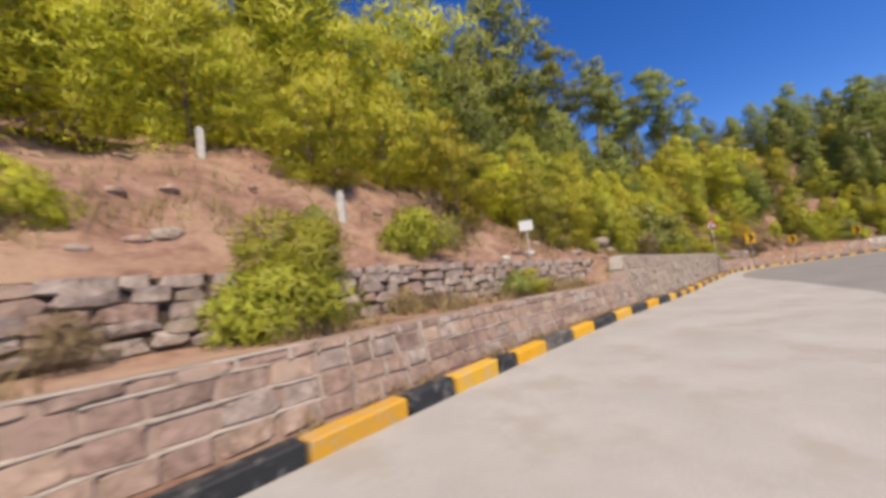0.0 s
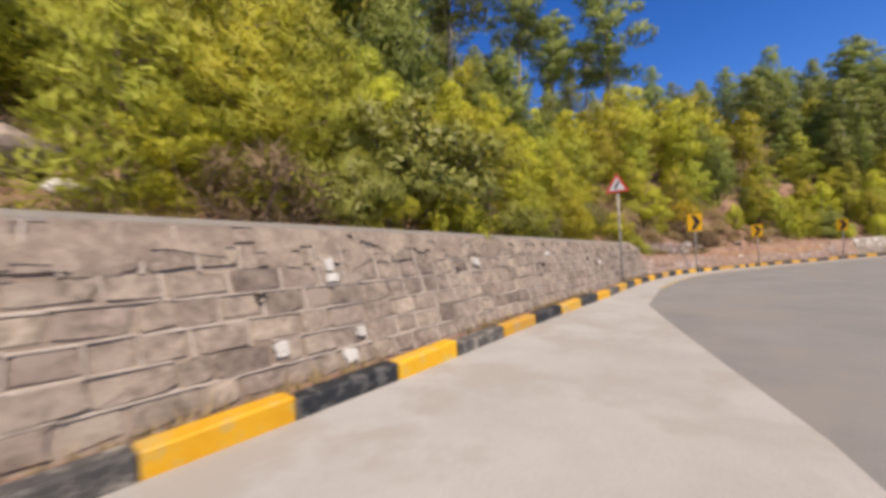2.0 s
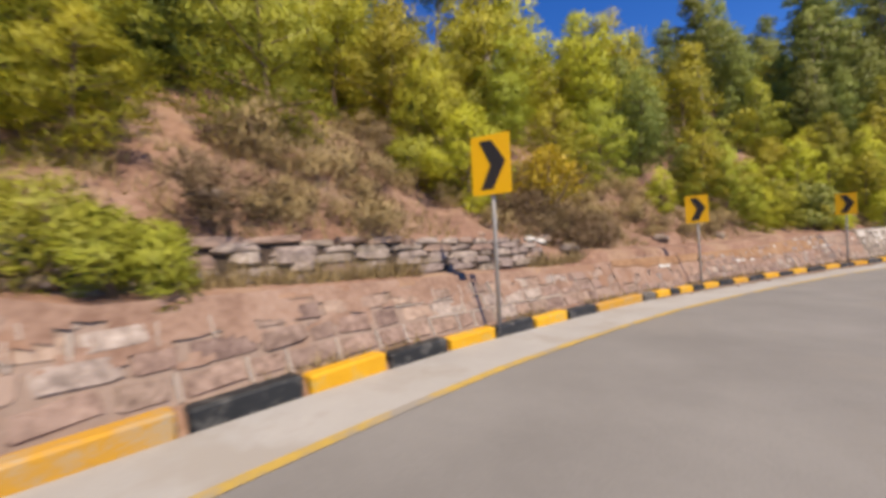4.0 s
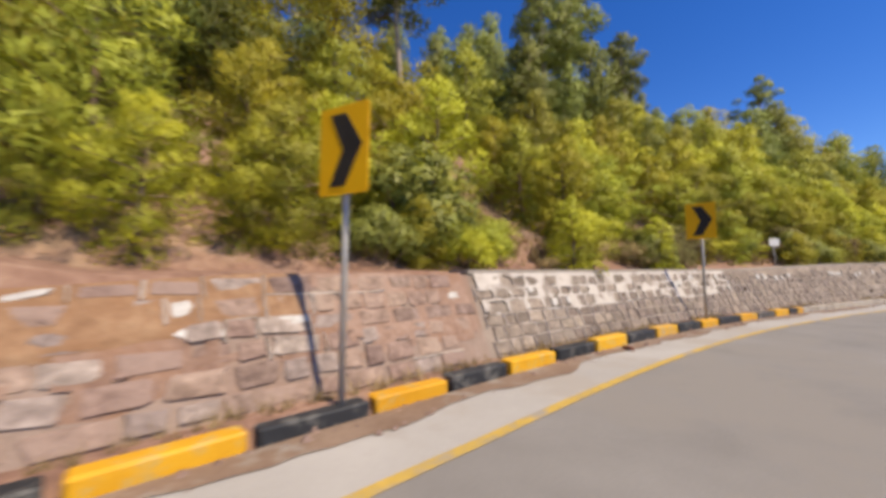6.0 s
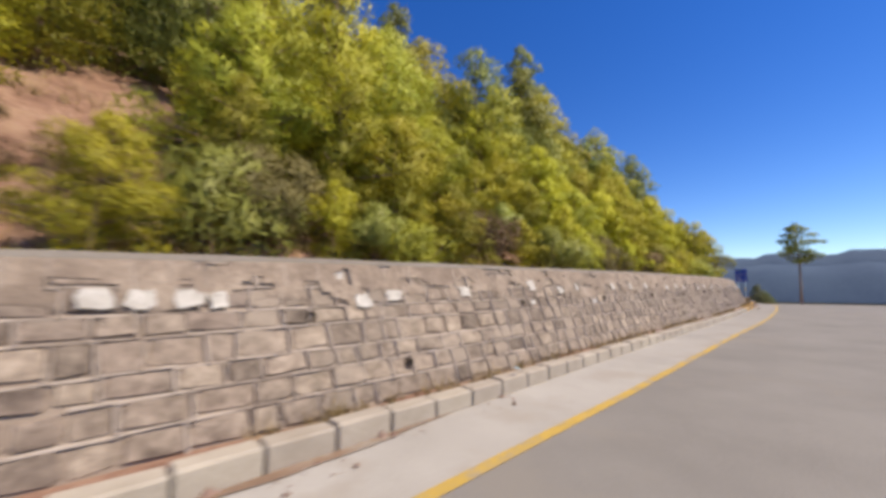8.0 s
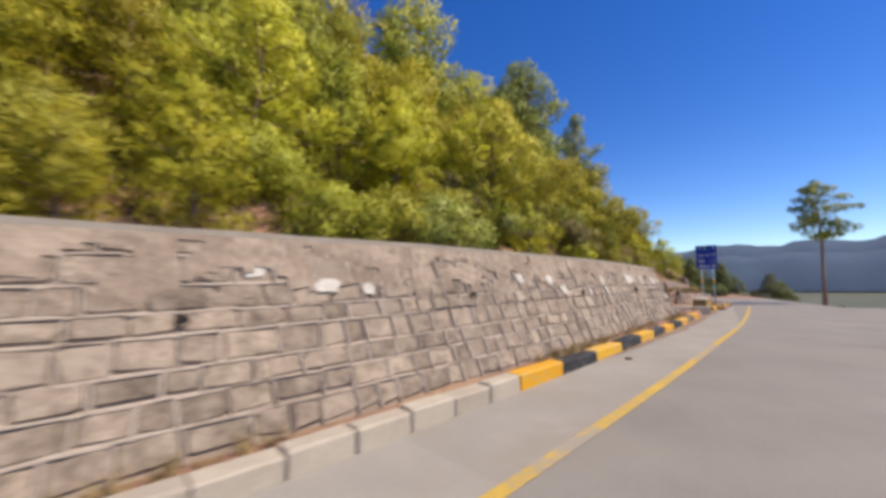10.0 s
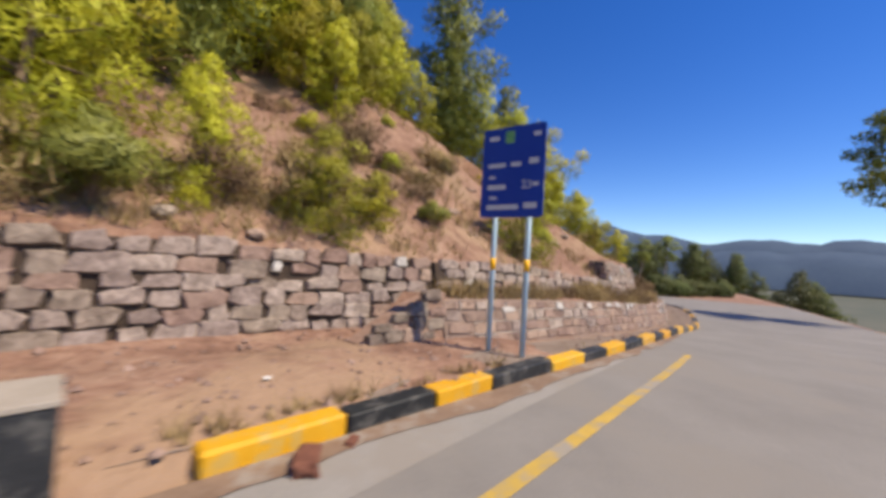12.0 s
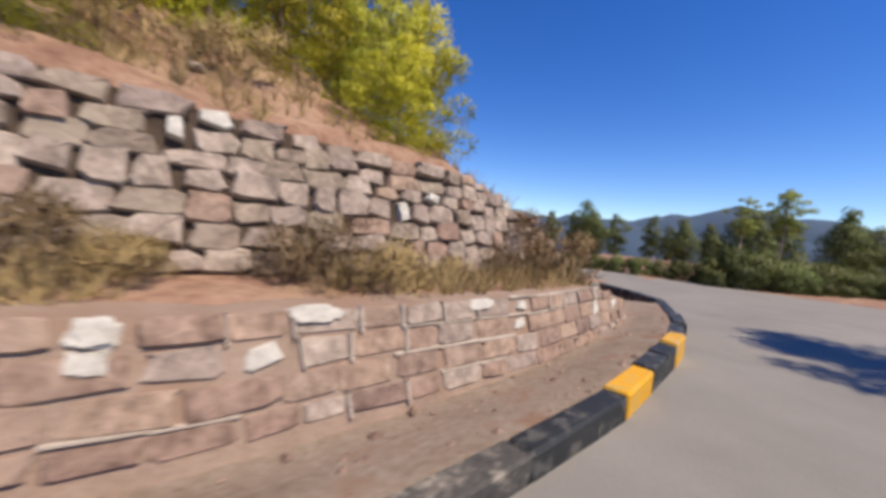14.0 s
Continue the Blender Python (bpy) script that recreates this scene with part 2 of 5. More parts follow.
M_PINK = mat("pinkish stone", [(0.119, 0.079, 0.062), (0.240, 0.168, 0.135), (0.354, 0.260, 0.212)], 6.0, 0.92, 1.0, 15.0, spread=0.16, island=0.16, blotch=1.1, blotch_color=(0.275, 0.200, 0.163))
M_ROSE = mat("dull rose stone", [(0.097, 0.065, 0.053), (0.195, 0.138, 0.114), (0.295, 0.219, 0.185)], 6.0, 0.92, 1.0, 15.0, spread=0.16, island=0.16)
M_ASH = mat("pale rosy-grey stone", [(0.133, 0.104, 0.091), (0.255, 0.205, 0.180), (0.384, 0.321, 0.287)], 6.0, 0.92, 1.0, 15.0, spread=0.18, island=0.18)
M_PINKMORTAR = mat("earthy pink mortar", [(0.205, 0.148, 0.118), (0.290, 0.220, 0.182)], 3.0, 0.95, 0.7, 30.0, blotch=0.9, blotch_color=(0.235, 0.158, 0.120))
M_WHITE = mat("whitewashed stone", [(0.30, 0.28, 0.25), (0.44, 0.42, 0.395), (0.55, 0.535, 0.51)], 5.0, 0.9, 0.6, 30.0)
M_MORTAR = mat("pale mortar", [(0.196, 0.156, 0.126), (0.294, 0.240, 0.199)], 3.0, 0.95, 0.7, 30.0, blotch=0.7, blotch_color=(0.191, 0.148, 0.119))
M_POINTING = mat("pale lime pointing", [(0.290, 0.245, 0.210), (0.405, 0.352, 0.310)], 4.0, 0.95, 0.5, 30.0, blotch=1.5, blotch_color=(0.225, 0.185, 0.157))
M_PLASTER = mat("white lime plaster", [(0.385, 0.348, 0.312), (0.50, 0.46, 0.42)], 2.0, 0.95, 0.4, 25.0, blotch=2.2, blotch_color=(0.247, 0.209, 0.180))
# Near-black earth: the shade in gaps and drain holes is in its colour.
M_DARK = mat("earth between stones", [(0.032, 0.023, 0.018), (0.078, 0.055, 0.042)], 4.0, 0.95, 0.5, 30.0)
M_CAP = mat("cement cap", [(0.275, 0.242, 0.205), (0.357, 0.320, 0.279)], 2.0, 0.9, 0.3, 30.0)
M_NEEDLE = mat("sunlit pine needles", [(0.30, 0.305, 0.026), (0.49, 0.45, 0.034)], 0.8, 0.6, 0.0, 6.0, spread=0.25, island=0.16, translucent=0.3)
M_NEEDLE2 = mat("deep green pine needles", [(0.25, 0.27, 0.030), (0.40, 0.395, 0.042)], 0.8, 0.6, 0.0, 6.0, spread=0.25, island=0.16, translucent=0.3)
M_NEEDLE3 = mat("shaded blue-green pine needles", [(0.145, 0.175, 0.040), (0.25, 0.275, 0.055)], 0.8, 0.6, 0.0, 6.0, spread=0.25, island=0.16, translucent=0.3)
# Dull olive, dark to put the shade above the copings into colour.
M_OLIVE = mat("dull olive leaves", [(0.115, 0.105, 0.036), (0.20, 0.175, 0.06)], 0.8, 0.7, 0.0, 6.0, spread=0.2, island=0.3, translucent=0.25)
M_LEAF = mat("broad green leaves", [(0.19, 0.215, 0.045), (0.31, 0.325, 0.07)], 0.8, 0.5, 0.0, 6.0, spread=0.2, island=0.25, translucent=0.3)
M_GOLD = mat("yellow leaves", [(0.42, 0.33, 0.018), (0.58, 0.44, 0.03)], 0.8, 0.5, 0.0, 6.0, spread=0.2, island=0.3, translucent=0.4)
M_BARK = mat("pine bark", [(0.12, 0.075, 0.05), (0.26, 0.19, 0.14)], 4.0, 0.95, 0.8, 20.0, stretch=(1, 1, 0.25))
M_PALEBARK = mat("pale sunlit bark", [(0.233, 0.189, 0.149), (0.343, 0.294, 0.242)], 3.0, 0.9, 0.5, 20.0, stretch=(0.686, 0.653, 0.186))
M_BRUSH = mat("dry brown brush", [(0.105, 0.070, 0.040), (0.215, 0.155, 0.090)], 1.0, 0.9, 0.0, 8.0, spread=0.2, island=0.4, translucent=0.2)
M_GRASS = mat("dry grass", [(0.240, 0.176, 0.080), (0.368, 0.280, 0.144)], 1.0, 0.9, 0.0, 8.0, island=0.3, translucent=0.2)
M_SIGNYEL = mat("yellow sign sheet", [(0.80, 0.43, 0.006), (0.84, 0.46, 0.008)], 2.0, 0.4, 0.02, 30.0)
M_SIGNBLK = mat("black sign film", [(0.02, 0.018, 0.018), (0.035, 0.03, 0.03)], 4.0, 0.5, 0.02, 30.0)
M_STEEL = mat("galvanised steel", [(0.288, 0.274, 0.261), (0.378, 0.359, 0.335)], 5.0, 0.5, 0.05, 60.0, metal=0.3)
M_RED = mat("red sign border", [(0.6, 0.03, 0.02), (0.65, 0.04, 0.03)], 3.0, 0.5, 0.02, 30.0)
M_SIGNWHITE = mat("white sign sheet", [(0.585, 0.585, 0.577), (0.640, 0.640, 0.632)], 3.0, 0.5, 0.02, 30.0)
M_BLUE = mat("blue sign sheet", [(0.012, 0.045, 0.30), (0.018, 0.06, 0.36)], 2.0, 0.45, 0.02, 30.0)
# Distance haze is put into these base colours, blue for the hills.
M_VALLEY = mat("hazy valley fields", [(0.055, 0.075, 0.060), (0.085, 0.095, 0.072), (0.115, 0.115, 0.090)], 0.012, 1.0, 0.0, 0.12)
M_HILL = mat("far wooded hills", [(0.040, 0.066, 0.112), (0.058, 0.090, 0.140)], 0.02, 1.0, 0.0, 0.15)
M_DEEP = mat("dark evergreen leaves", [(0.060, 0.082, 0.026), (0.125, 0.145, 0.042)], 0.8, 0.6, 0.0, 6.0, spread=0.25, island=0.2, translucent=0.25)


# ---- building helpers ----
def mesh(name, verts, faces, *mats, smooth=False):
    me = bpy.data.meshes.new(name)
    me.from_pydata([tuple(v) for v in verts], [], faces)
    for m in mats:
        me.materials.append(m)
    if smooth:
        me.shade_smooth()
    return me


def part(name, data, parent=None, label="", m=None):
    ob = new(name, data)
    if parent is not None:
        ob.parent = parent
    if m is not None:
        ob.matrix_basis = m
    if label:
        ob["label"] = label
    return ob


def thing(name, label, category, m=None, group="", kind="", data=None):
    ob = new(name, data)
    if m is not None:
        ob.matrix_world = m
        ob.matrix_basis = m
    return tagged(ob, label, category, group, kind)


def box(x0, x1, y0, y1, z0, z1, bevel=0.0, *mats, name="box"):
    bm = bmesh.new()
    bmesh.ops.create_cube(bm, size=1.0)
    for v in bm.verts:
        v.co = Vector(((x0 + x1) / 2 + v.co.x * (x1 - x0), (y0 + y1) / 2 + v.co.y * (y1 - y0), (z0 + z1) / 2 + v.co.z * (z1 - z0)))
    if bevel:
        bmesh.ops.bevel(bm, geom=bm.edges[:], offset=bevel, segments=2, affect="EDGES", profile=0.6)
    me = bpy.data.meshes.new(name)
    bm.to_mesh(me)
    bm.free()
    for m in mats:
        me.materials.append(m)
    return me


def tube(points, radii, sides=8, mats=(), name="tube", cap=True):
    verts, faces = [], []
    pts = [Vector(p) for p in points]
    for i, p in enumerate(pts):
        d = (pts[min(i + 1, len(pts) - 1)] - pts[max(i - 1, 0)]).normalized()
        a = d.orthogonal().normalized()
        b = d.cross(a)
        for k in range(sides):
            w = 2 * math.pi * k / sides
            verts.append(p + radii[i] * (math.cos(w) * a + math.sin(w) * b))
    for i in range(len(pts) - 1):
        for k in range(sides):
            faces.append((i * sides + k, i * sides + (k + 1) % sides, (i + 1) * sides + (k + 1) % sides, (i + 1) * sides + k))
    if cap:
        faces.append(tuple(range(sides))[::-1])
        faces.append(tuple(range((len(pts) - 1) * sides, len(pts) * sides)))
    return mesh(name, verts, faces, *mats, smooth=True)


def ribbon(name, s0, s1, step, left, right, h, *mats):
    """A strip along the road between two offsets."""
    verts, faces = [], []
    n = int((s1 - s0) / step)
    cols = 6
    for i in range(n + 1):
        s = s0 + (s1 - s0) * i / n
        a, b = right(s), left(s)
        for c in range(cols + 1):
            verts.append(at(s, a + (b - a) * c / cols, h))
    for i in range(n):
        for c in range(cols):
            o = i * (cols + 1) + c
            faces.append((o, o + cols + 1, o + cols + 2, o + 1))
    return mesh(name, verts, faces, *mats)


# ---- ground, road and far land ----
def build_ground():
    cols = [-48, -40, -32, -25, -20, -15, -10, -7, -6.0]
    offs = [0.0, 0.12, 0.3, 0.55, 0.9, 1.3, 1.8, 2.4, 3.2, 4, 5, 6.2, 7.5, 9, 11, 13, 15.5, 18, 21, 25, 30, 36, 44, 60, 90]
    verts, faces = [], []
    rows = np.r_[np.arange(-40, -10, 2.0), np.arange(-10, 142, 0.5), np.arange(142, 215, 4.0)]
    for s in rows:
        k, f, f2 = kerb_at(s), face_at(s), face2_at(s)
        bt = bat_at(s) * top_at(s)
        b2 = 0.2 + max(0.0, 0.2 * (top2_at(s) - top_at(s)))
        lats = cols + [k + 0.05, k + 0.15, f - 0.05, f + 0.15, f + 0.2 + bt, 0.5 * (f + 0.2 + bt + f2), f2 + 0.12] + [f2 + b2 + o for o in offs]
        for lat in lats:
            w = 0.05 * noise.noise(Vector((s * 0.9, lat * 0.9, 0))) if lat > k + 0.1 else 0
            verts.append(at(s, lat, ground_h(s, lat) + w))
    n = len(cols) + 7 + len(offs)
    for i in range(len(rows) - 1):
        for c in range(n - 1):
            o = i * n + c
            faces.append((o, o + n, o + n + 1, o + 1))
    g = new("ground", mesh("ground", verts, faces, M_SOIL, smooth=True))
    tagged(g, "reddish bare soil bank with dry grass beside the road", "ground", kind="structure")


def build_road():
    r = new("road", ribbon("road", -40, 151, 0.5, lambda s: line_at(s) if s < 106 else kerb_at(s) if s < 139 else min(3.0 + (s - 139) * 1.2, 11.0), lambda s: -5.6, 0.0, M_ASPHALT))
    tagged(r, "worn grey asphalt road with dusty pale patches", "road", kind="structure")
    p = new("pavement", ribbon("pavement", -40, 124, 0.5, kerb_at, lambda s: line_at(s) + (kerb_at(s) - 0.03 - line_at(s)) * min(1.0, max(0.0, (s - 106) / 18)), 0.002, *EDGES))
    for i, q in enumerate(p.data.polygons):
        q.material_index = min(5, max(0, int((164 * i / len(p.data.polygons) - 40 - 76) / 4)))
    tagged(p, "pale dusty concrete shoulder along the kerb", "road shoulder", kind="structure")
    for s0, s1, w in ((44, 76, 0.34), (100, 126, 0.26)):
        d = new("roadside_dirt", ribbon("roadside_dirt", s0, s1, 0.2, kerb_at, lambda s: kerb_at(s) - w * min(1, (s - s0) / 4, (s1 - s) / 4) * (0.75 + 0.5 * noise.noise(Vector((s * 0.7, 2, w))) + 0.35 * noise.noise(Vector((s * 2.6, 5, w)))) - 0.02, 0.011, M_DIRT))
        tagged(d, "brown dirt washed up against the kerb", "dirt strip", kind="structure")
    verts, faces, n, cols = [], [], 98, 8
    for i in range(n + 1):
        s = 113.5 + 24.5 * i / n
        k, wide = kerb_at(s) + 0.15, min(1.0, max(0.0, (s - 114) / 7))
        f = k + 0.01 + (face_at(s) + 0.06 - k) * wide * (1 + 0.12 * noise.noise(Vector((s * 0.9, 3, 1))) * (s < 121))
        drop = 0.19 * min(1.0, max(0.0, (s - 117.5) / 3.5), max(0.0, (139 - s) / 4))
        for c in range(cols + 1):
            u = c / cols
            verts.append(at(s, k + (f - k) * u, kerb_h(s) - 0.02 - drop * min(1.0, u * 1.25) ** 1.3 + 0.018 * noise.noise(Vector((s * 2.2, u * 4, 6)))))
    for i in range(n):
        faces += [(i * (cols + 1) + c, (i + 1) * (cols + 1) + c, (i + 1) * (cols + 1) + c + 1, i * (cols + 1) + c + 1) for c in range(cols)]
    v = new("verge", mesh("verge", verts, faces, M_VERGE, smooth=True))
    tagged(v, "grey gravelly verge between the kerb and the wall", "verge", kind="structure")
    q = new("road_marking", ribbon("road_marking", 30, 121, 0.5, lambda s: line_at(s) + 0.055, lambda s: line_at(s) - 0.055, 0.006, M_LINE))
    tagged(q, "worn yellow edge line painted on the road", "road marking", kind="structure")


def build_far():
    v = [(3500 * math.cos(a), 3500 * math.sin(a), -22) for a in np.linspace(0, 2 * math.pi, 48, endpoint=False)]
    tagged(new("valley_ground", mesh("valley_ground", v, [tuple(range(48))], M_VALLEY)), "distant valley floor, haze painted into its colour", "valley", kind="structure")
    for j, (far, base, hi, seed) in enumerate(((900, -20, 110, 3.0), (1500, -20, 235, 9.0))):
        verts, faces = [], []
        n = 160
        for i in range(n + 1):
            az = radians(-70 + 150 * i / n)
            x, y = far * math.sin(az), far * math.cos(az)
            h = hi * (0.6 + 0.22 * noise.noise(Vector((i * 0.05, seed, 0))) + 0.14 * noise.noise(Vector((i * 0.17, seed, 2))) + 0.05 * noise.noise(Vector((i * 0.6, seed, 5))))
            verts += [(x, y, base), (x * 1.05, y * 1.05, base + 0.6 * h), (x * 1.15, y * 1.15, base + h), (x * 1.4, y * 1.4, base)]
        for i in range(n):
            for c in range(3):
                o = i * 4 + c
                faces.append((o, o + 4, o + 5, o + 1))
        tagged(new("backdrop", mesh("backdrop", verts, faces, M_HILL, smooth=True)), "wooded mountain ridge far off, haze painted in blue", "mountains", kind="structure")


build_ground()
build_road()
build_far()


# ---- kerb ----
def build_kerb():
    painted = [(a, a + 1.05) for a in (-6.9, -4.8, -2.7, -0.65, 1.45)] + [(3.2, 4.1), (4.55, 5.45), (6.5, 7.5), (8.85, 10.0), (11.4, 12.6), (14.0, 14.85), (15.7, 16.5), (17.25, 18.25), (19.4, 20.45),
               (21.65, 22.8), (24.0, 25.15), (26.3, 27.4), (28.5, 29.5), (30.6, 31.6), (32.6, 33.5), (34.5, 35.4), (36.3, 37.2), (38.1, 39.0), (39.9, 40.85), (41.8, 43.7), (44.25, 44.87),
               (45.3, 45.95), (46.5, 47.3), (48.1, 48.95), (49.9, 50.8), (51.7, 52.6), (53.85, 54.8), (55.75, 56.65), (57.6, 58.6), (59.6, 60.6), (61.6, 62.5), (63.55, 64.4), (65.5, 66.4),
               (67.4, 68.2), (68.75, 69.1)] + [(97.7, 98.7), (99.75, 100.8), (101.85, 102.75), (103.7, 104.6), (105.55, 106.5), (107.6, 108.6), (113.85, 114.75), (115.6, 116.4),
               (117.6, 118.5), (119.3, 120.15), (121.2, 122.2), (123.1, 124.0), (125.15, 126.1), (127.1, 127.9), (129.2, 130.1), (132.5, 133.3), (134.4, 135.1)]
    bounds = sorted([x for pair in painted for x in pair] + list(np.arange(69.6, 97.4, 0.52)) + [131.2, 133.9] + list(np.arange(135.9, 141, 0.9)))
    root = new("kerb", None)
    tagged(root, "roadside kerb of concrete blocks painted yellow and black", "kerb", kind="structure")
    yellow = {round(pair[0], 4) for pair in painted}
    rng = random.Random(5)
    shapes = {}
    for a, b in zip(bounds, bounds[1:]):
        if 108.5 < a < 113.3:
            continue
        mid = (a + b) / 2
        dx, dl = b - a, kerb_at(b) - kerb_at(a)
        m = yellow and round(a, 4) in yellow
        mt = (M_YELLOW if rng.random() < 0.7 else M_OLDYELLOW) if m else M_BLACK
        if 69.1 < mid < 97.6:
            mt = M_PALE if rng.random() < 0.97 else M_OLDYELLOW
        elif not m and rng.random() < 0.25:
            mt = M_WORN
        if a > 136:
            mt = M_BLACK
        key = (mt.name, rng.randrange(3))
        if key not in shapes:
            h = 0.155 + 0.008 * key[1]
            me = box(-0.5, 0.5, 0, 0.2, -0.1, h, 0.0, mt, name="kerb_block")
            bm = bmesh.new()
            bm.from_mesh(me)
            bmesh.ops.bevel(bm, geom=[e for e in bm.edges], offset=0.016 + 0.004 * key[1], segments=1, affect="EDGES")
            rr = random.Random(key[1])
            for v in bm.verts:
                v.co.z += rr.uniform(-0.006, 0.006)
                v.co.y += rr.uniform(-0.006, 0.006)
            bm.to_mesh(me)
            bm.free()
            shapes[key] = me
        length = math.hypot(dx, dl)
        part("kerb_block", shapes[key], root, "", turned(mid, kerb_at(mid), rng.uniform(-0.012, 0.012), math.atan2(dl, dx) + rng.uniform(-0.008, 0.008)) @ Matrix.Diagonal((length - 0.012, 1, kerb_h(mid) / 0.163, 1)))


build_kerb()


# ---- walls ----
def stone_shape(seed, rugged, depth):
    """A squared stone of unit width and height, its face towards -y, rounded and uneven."""
    r = random.Random(seed)
    j = rugged
    inset = 0.9 if rugged < 0.8 else 0.86
    q = 0.4 if rugged < 0.8 else 0.34
    base = [(-0.5, -q), (-q - 0.04, -0.5), (q + 0.04, -0.5), (0.5, -q), (0.5, q), (q + 0.04, 0.5), (-q - 0.04, 0.5), (-0.5, q)]
    ring = [(x + r.uniform(-j, j) * 0.16 - math.copysign(0.02, x), z + r.uniform(-j, j) * 0.2) for x, z in base]
    v = [(x, 0.05, z) for x, z in ring]
    v += [(x * 0.985, -depth * r.uniform(0.35, 0.6), z * 0.985) for x, z in ring]
    v += [(x * inset, -depth * r.uniform(0.8, 1.15), z * inset) for x, z in ring]
    v.append((0, -depth * r.uniform(0.9, 1.25), 0))
    f = []
    for i in range(8):
        k = (i + 1) % 8
        f += [(i, k, 8 + k, 8 + i), (8 + i, 8 + k, 16 + k, 16 + i), (16 + i, 16 + k, 24)]
    return v, f


SHAPES = {"squared": [stone_shape(i, 0.5, 0.024) for i in range(16)], "dry": [stone_shape(40 + i, 0.81, 0.065) for i in range(12)]}
SHAPE_MESH = {}


def stone_mesh(style, i, m):
    key = (style, i, m.name)
    if key not in SHAPE_MESH:
        SHAPE_MESH[key] = mesh("stone", *SHAPES[style][i], m)
    return SHAPE_MESH[key]


def pointing(placed, face, bottom, batter, seed, joints):
    """Raised mortar ridges along the beds and at the ends of the stones, broken here and there."""
    verts, faces = [], []

    def ridge(s0, h0, s1, h1, ds, dh, out=1.0):
        o = len(verts)
        for s, h in ((s0, h0), (s1, h1)):
            for k, d in ((-1, 0.005), (-0.45, -0.024), (0.45, -0.026), (1, 0.005)):
                hh = h + k * dh
                verts.append(at(s + k * ds, face(s) + batter * (hh - bottom(s)) + d * (out if d < 0 else 1), hh))
        faces.extend((o + c, o + c + 1, o + c + 5, o + c + 4) for c in range(3))

    rng = random.Random(seed + 100)
    for mid, hh, w, c in placed:
        if noise.noise(Vector((mid * 0.35, hh * 2.0, seed))) > joints:
            ridge(mid - w / 2, hh + c / 2 + rng.uniform(-0.008, 0.008), mid + w / 2, hh + c / 2 + rng.uniform(-0.008, 0.008), 0.0, rng.uniform(0.011, 0.019))
        if noise.noise(Vector((mid * 0.5, hh * 2.0, seed + 9))) > min(0.1, joints + 0.07):
            ridge(mid - w / 2 + rng.uniform(-0.02, 0.02), hh - c / 2, mid - w / 2, hh + c / 2, rng.uniform(0.013, 0.023), 0.0, 1.6)
    return mesh("pointing", verts, faces, M_POINTING)


BEDDED = {}


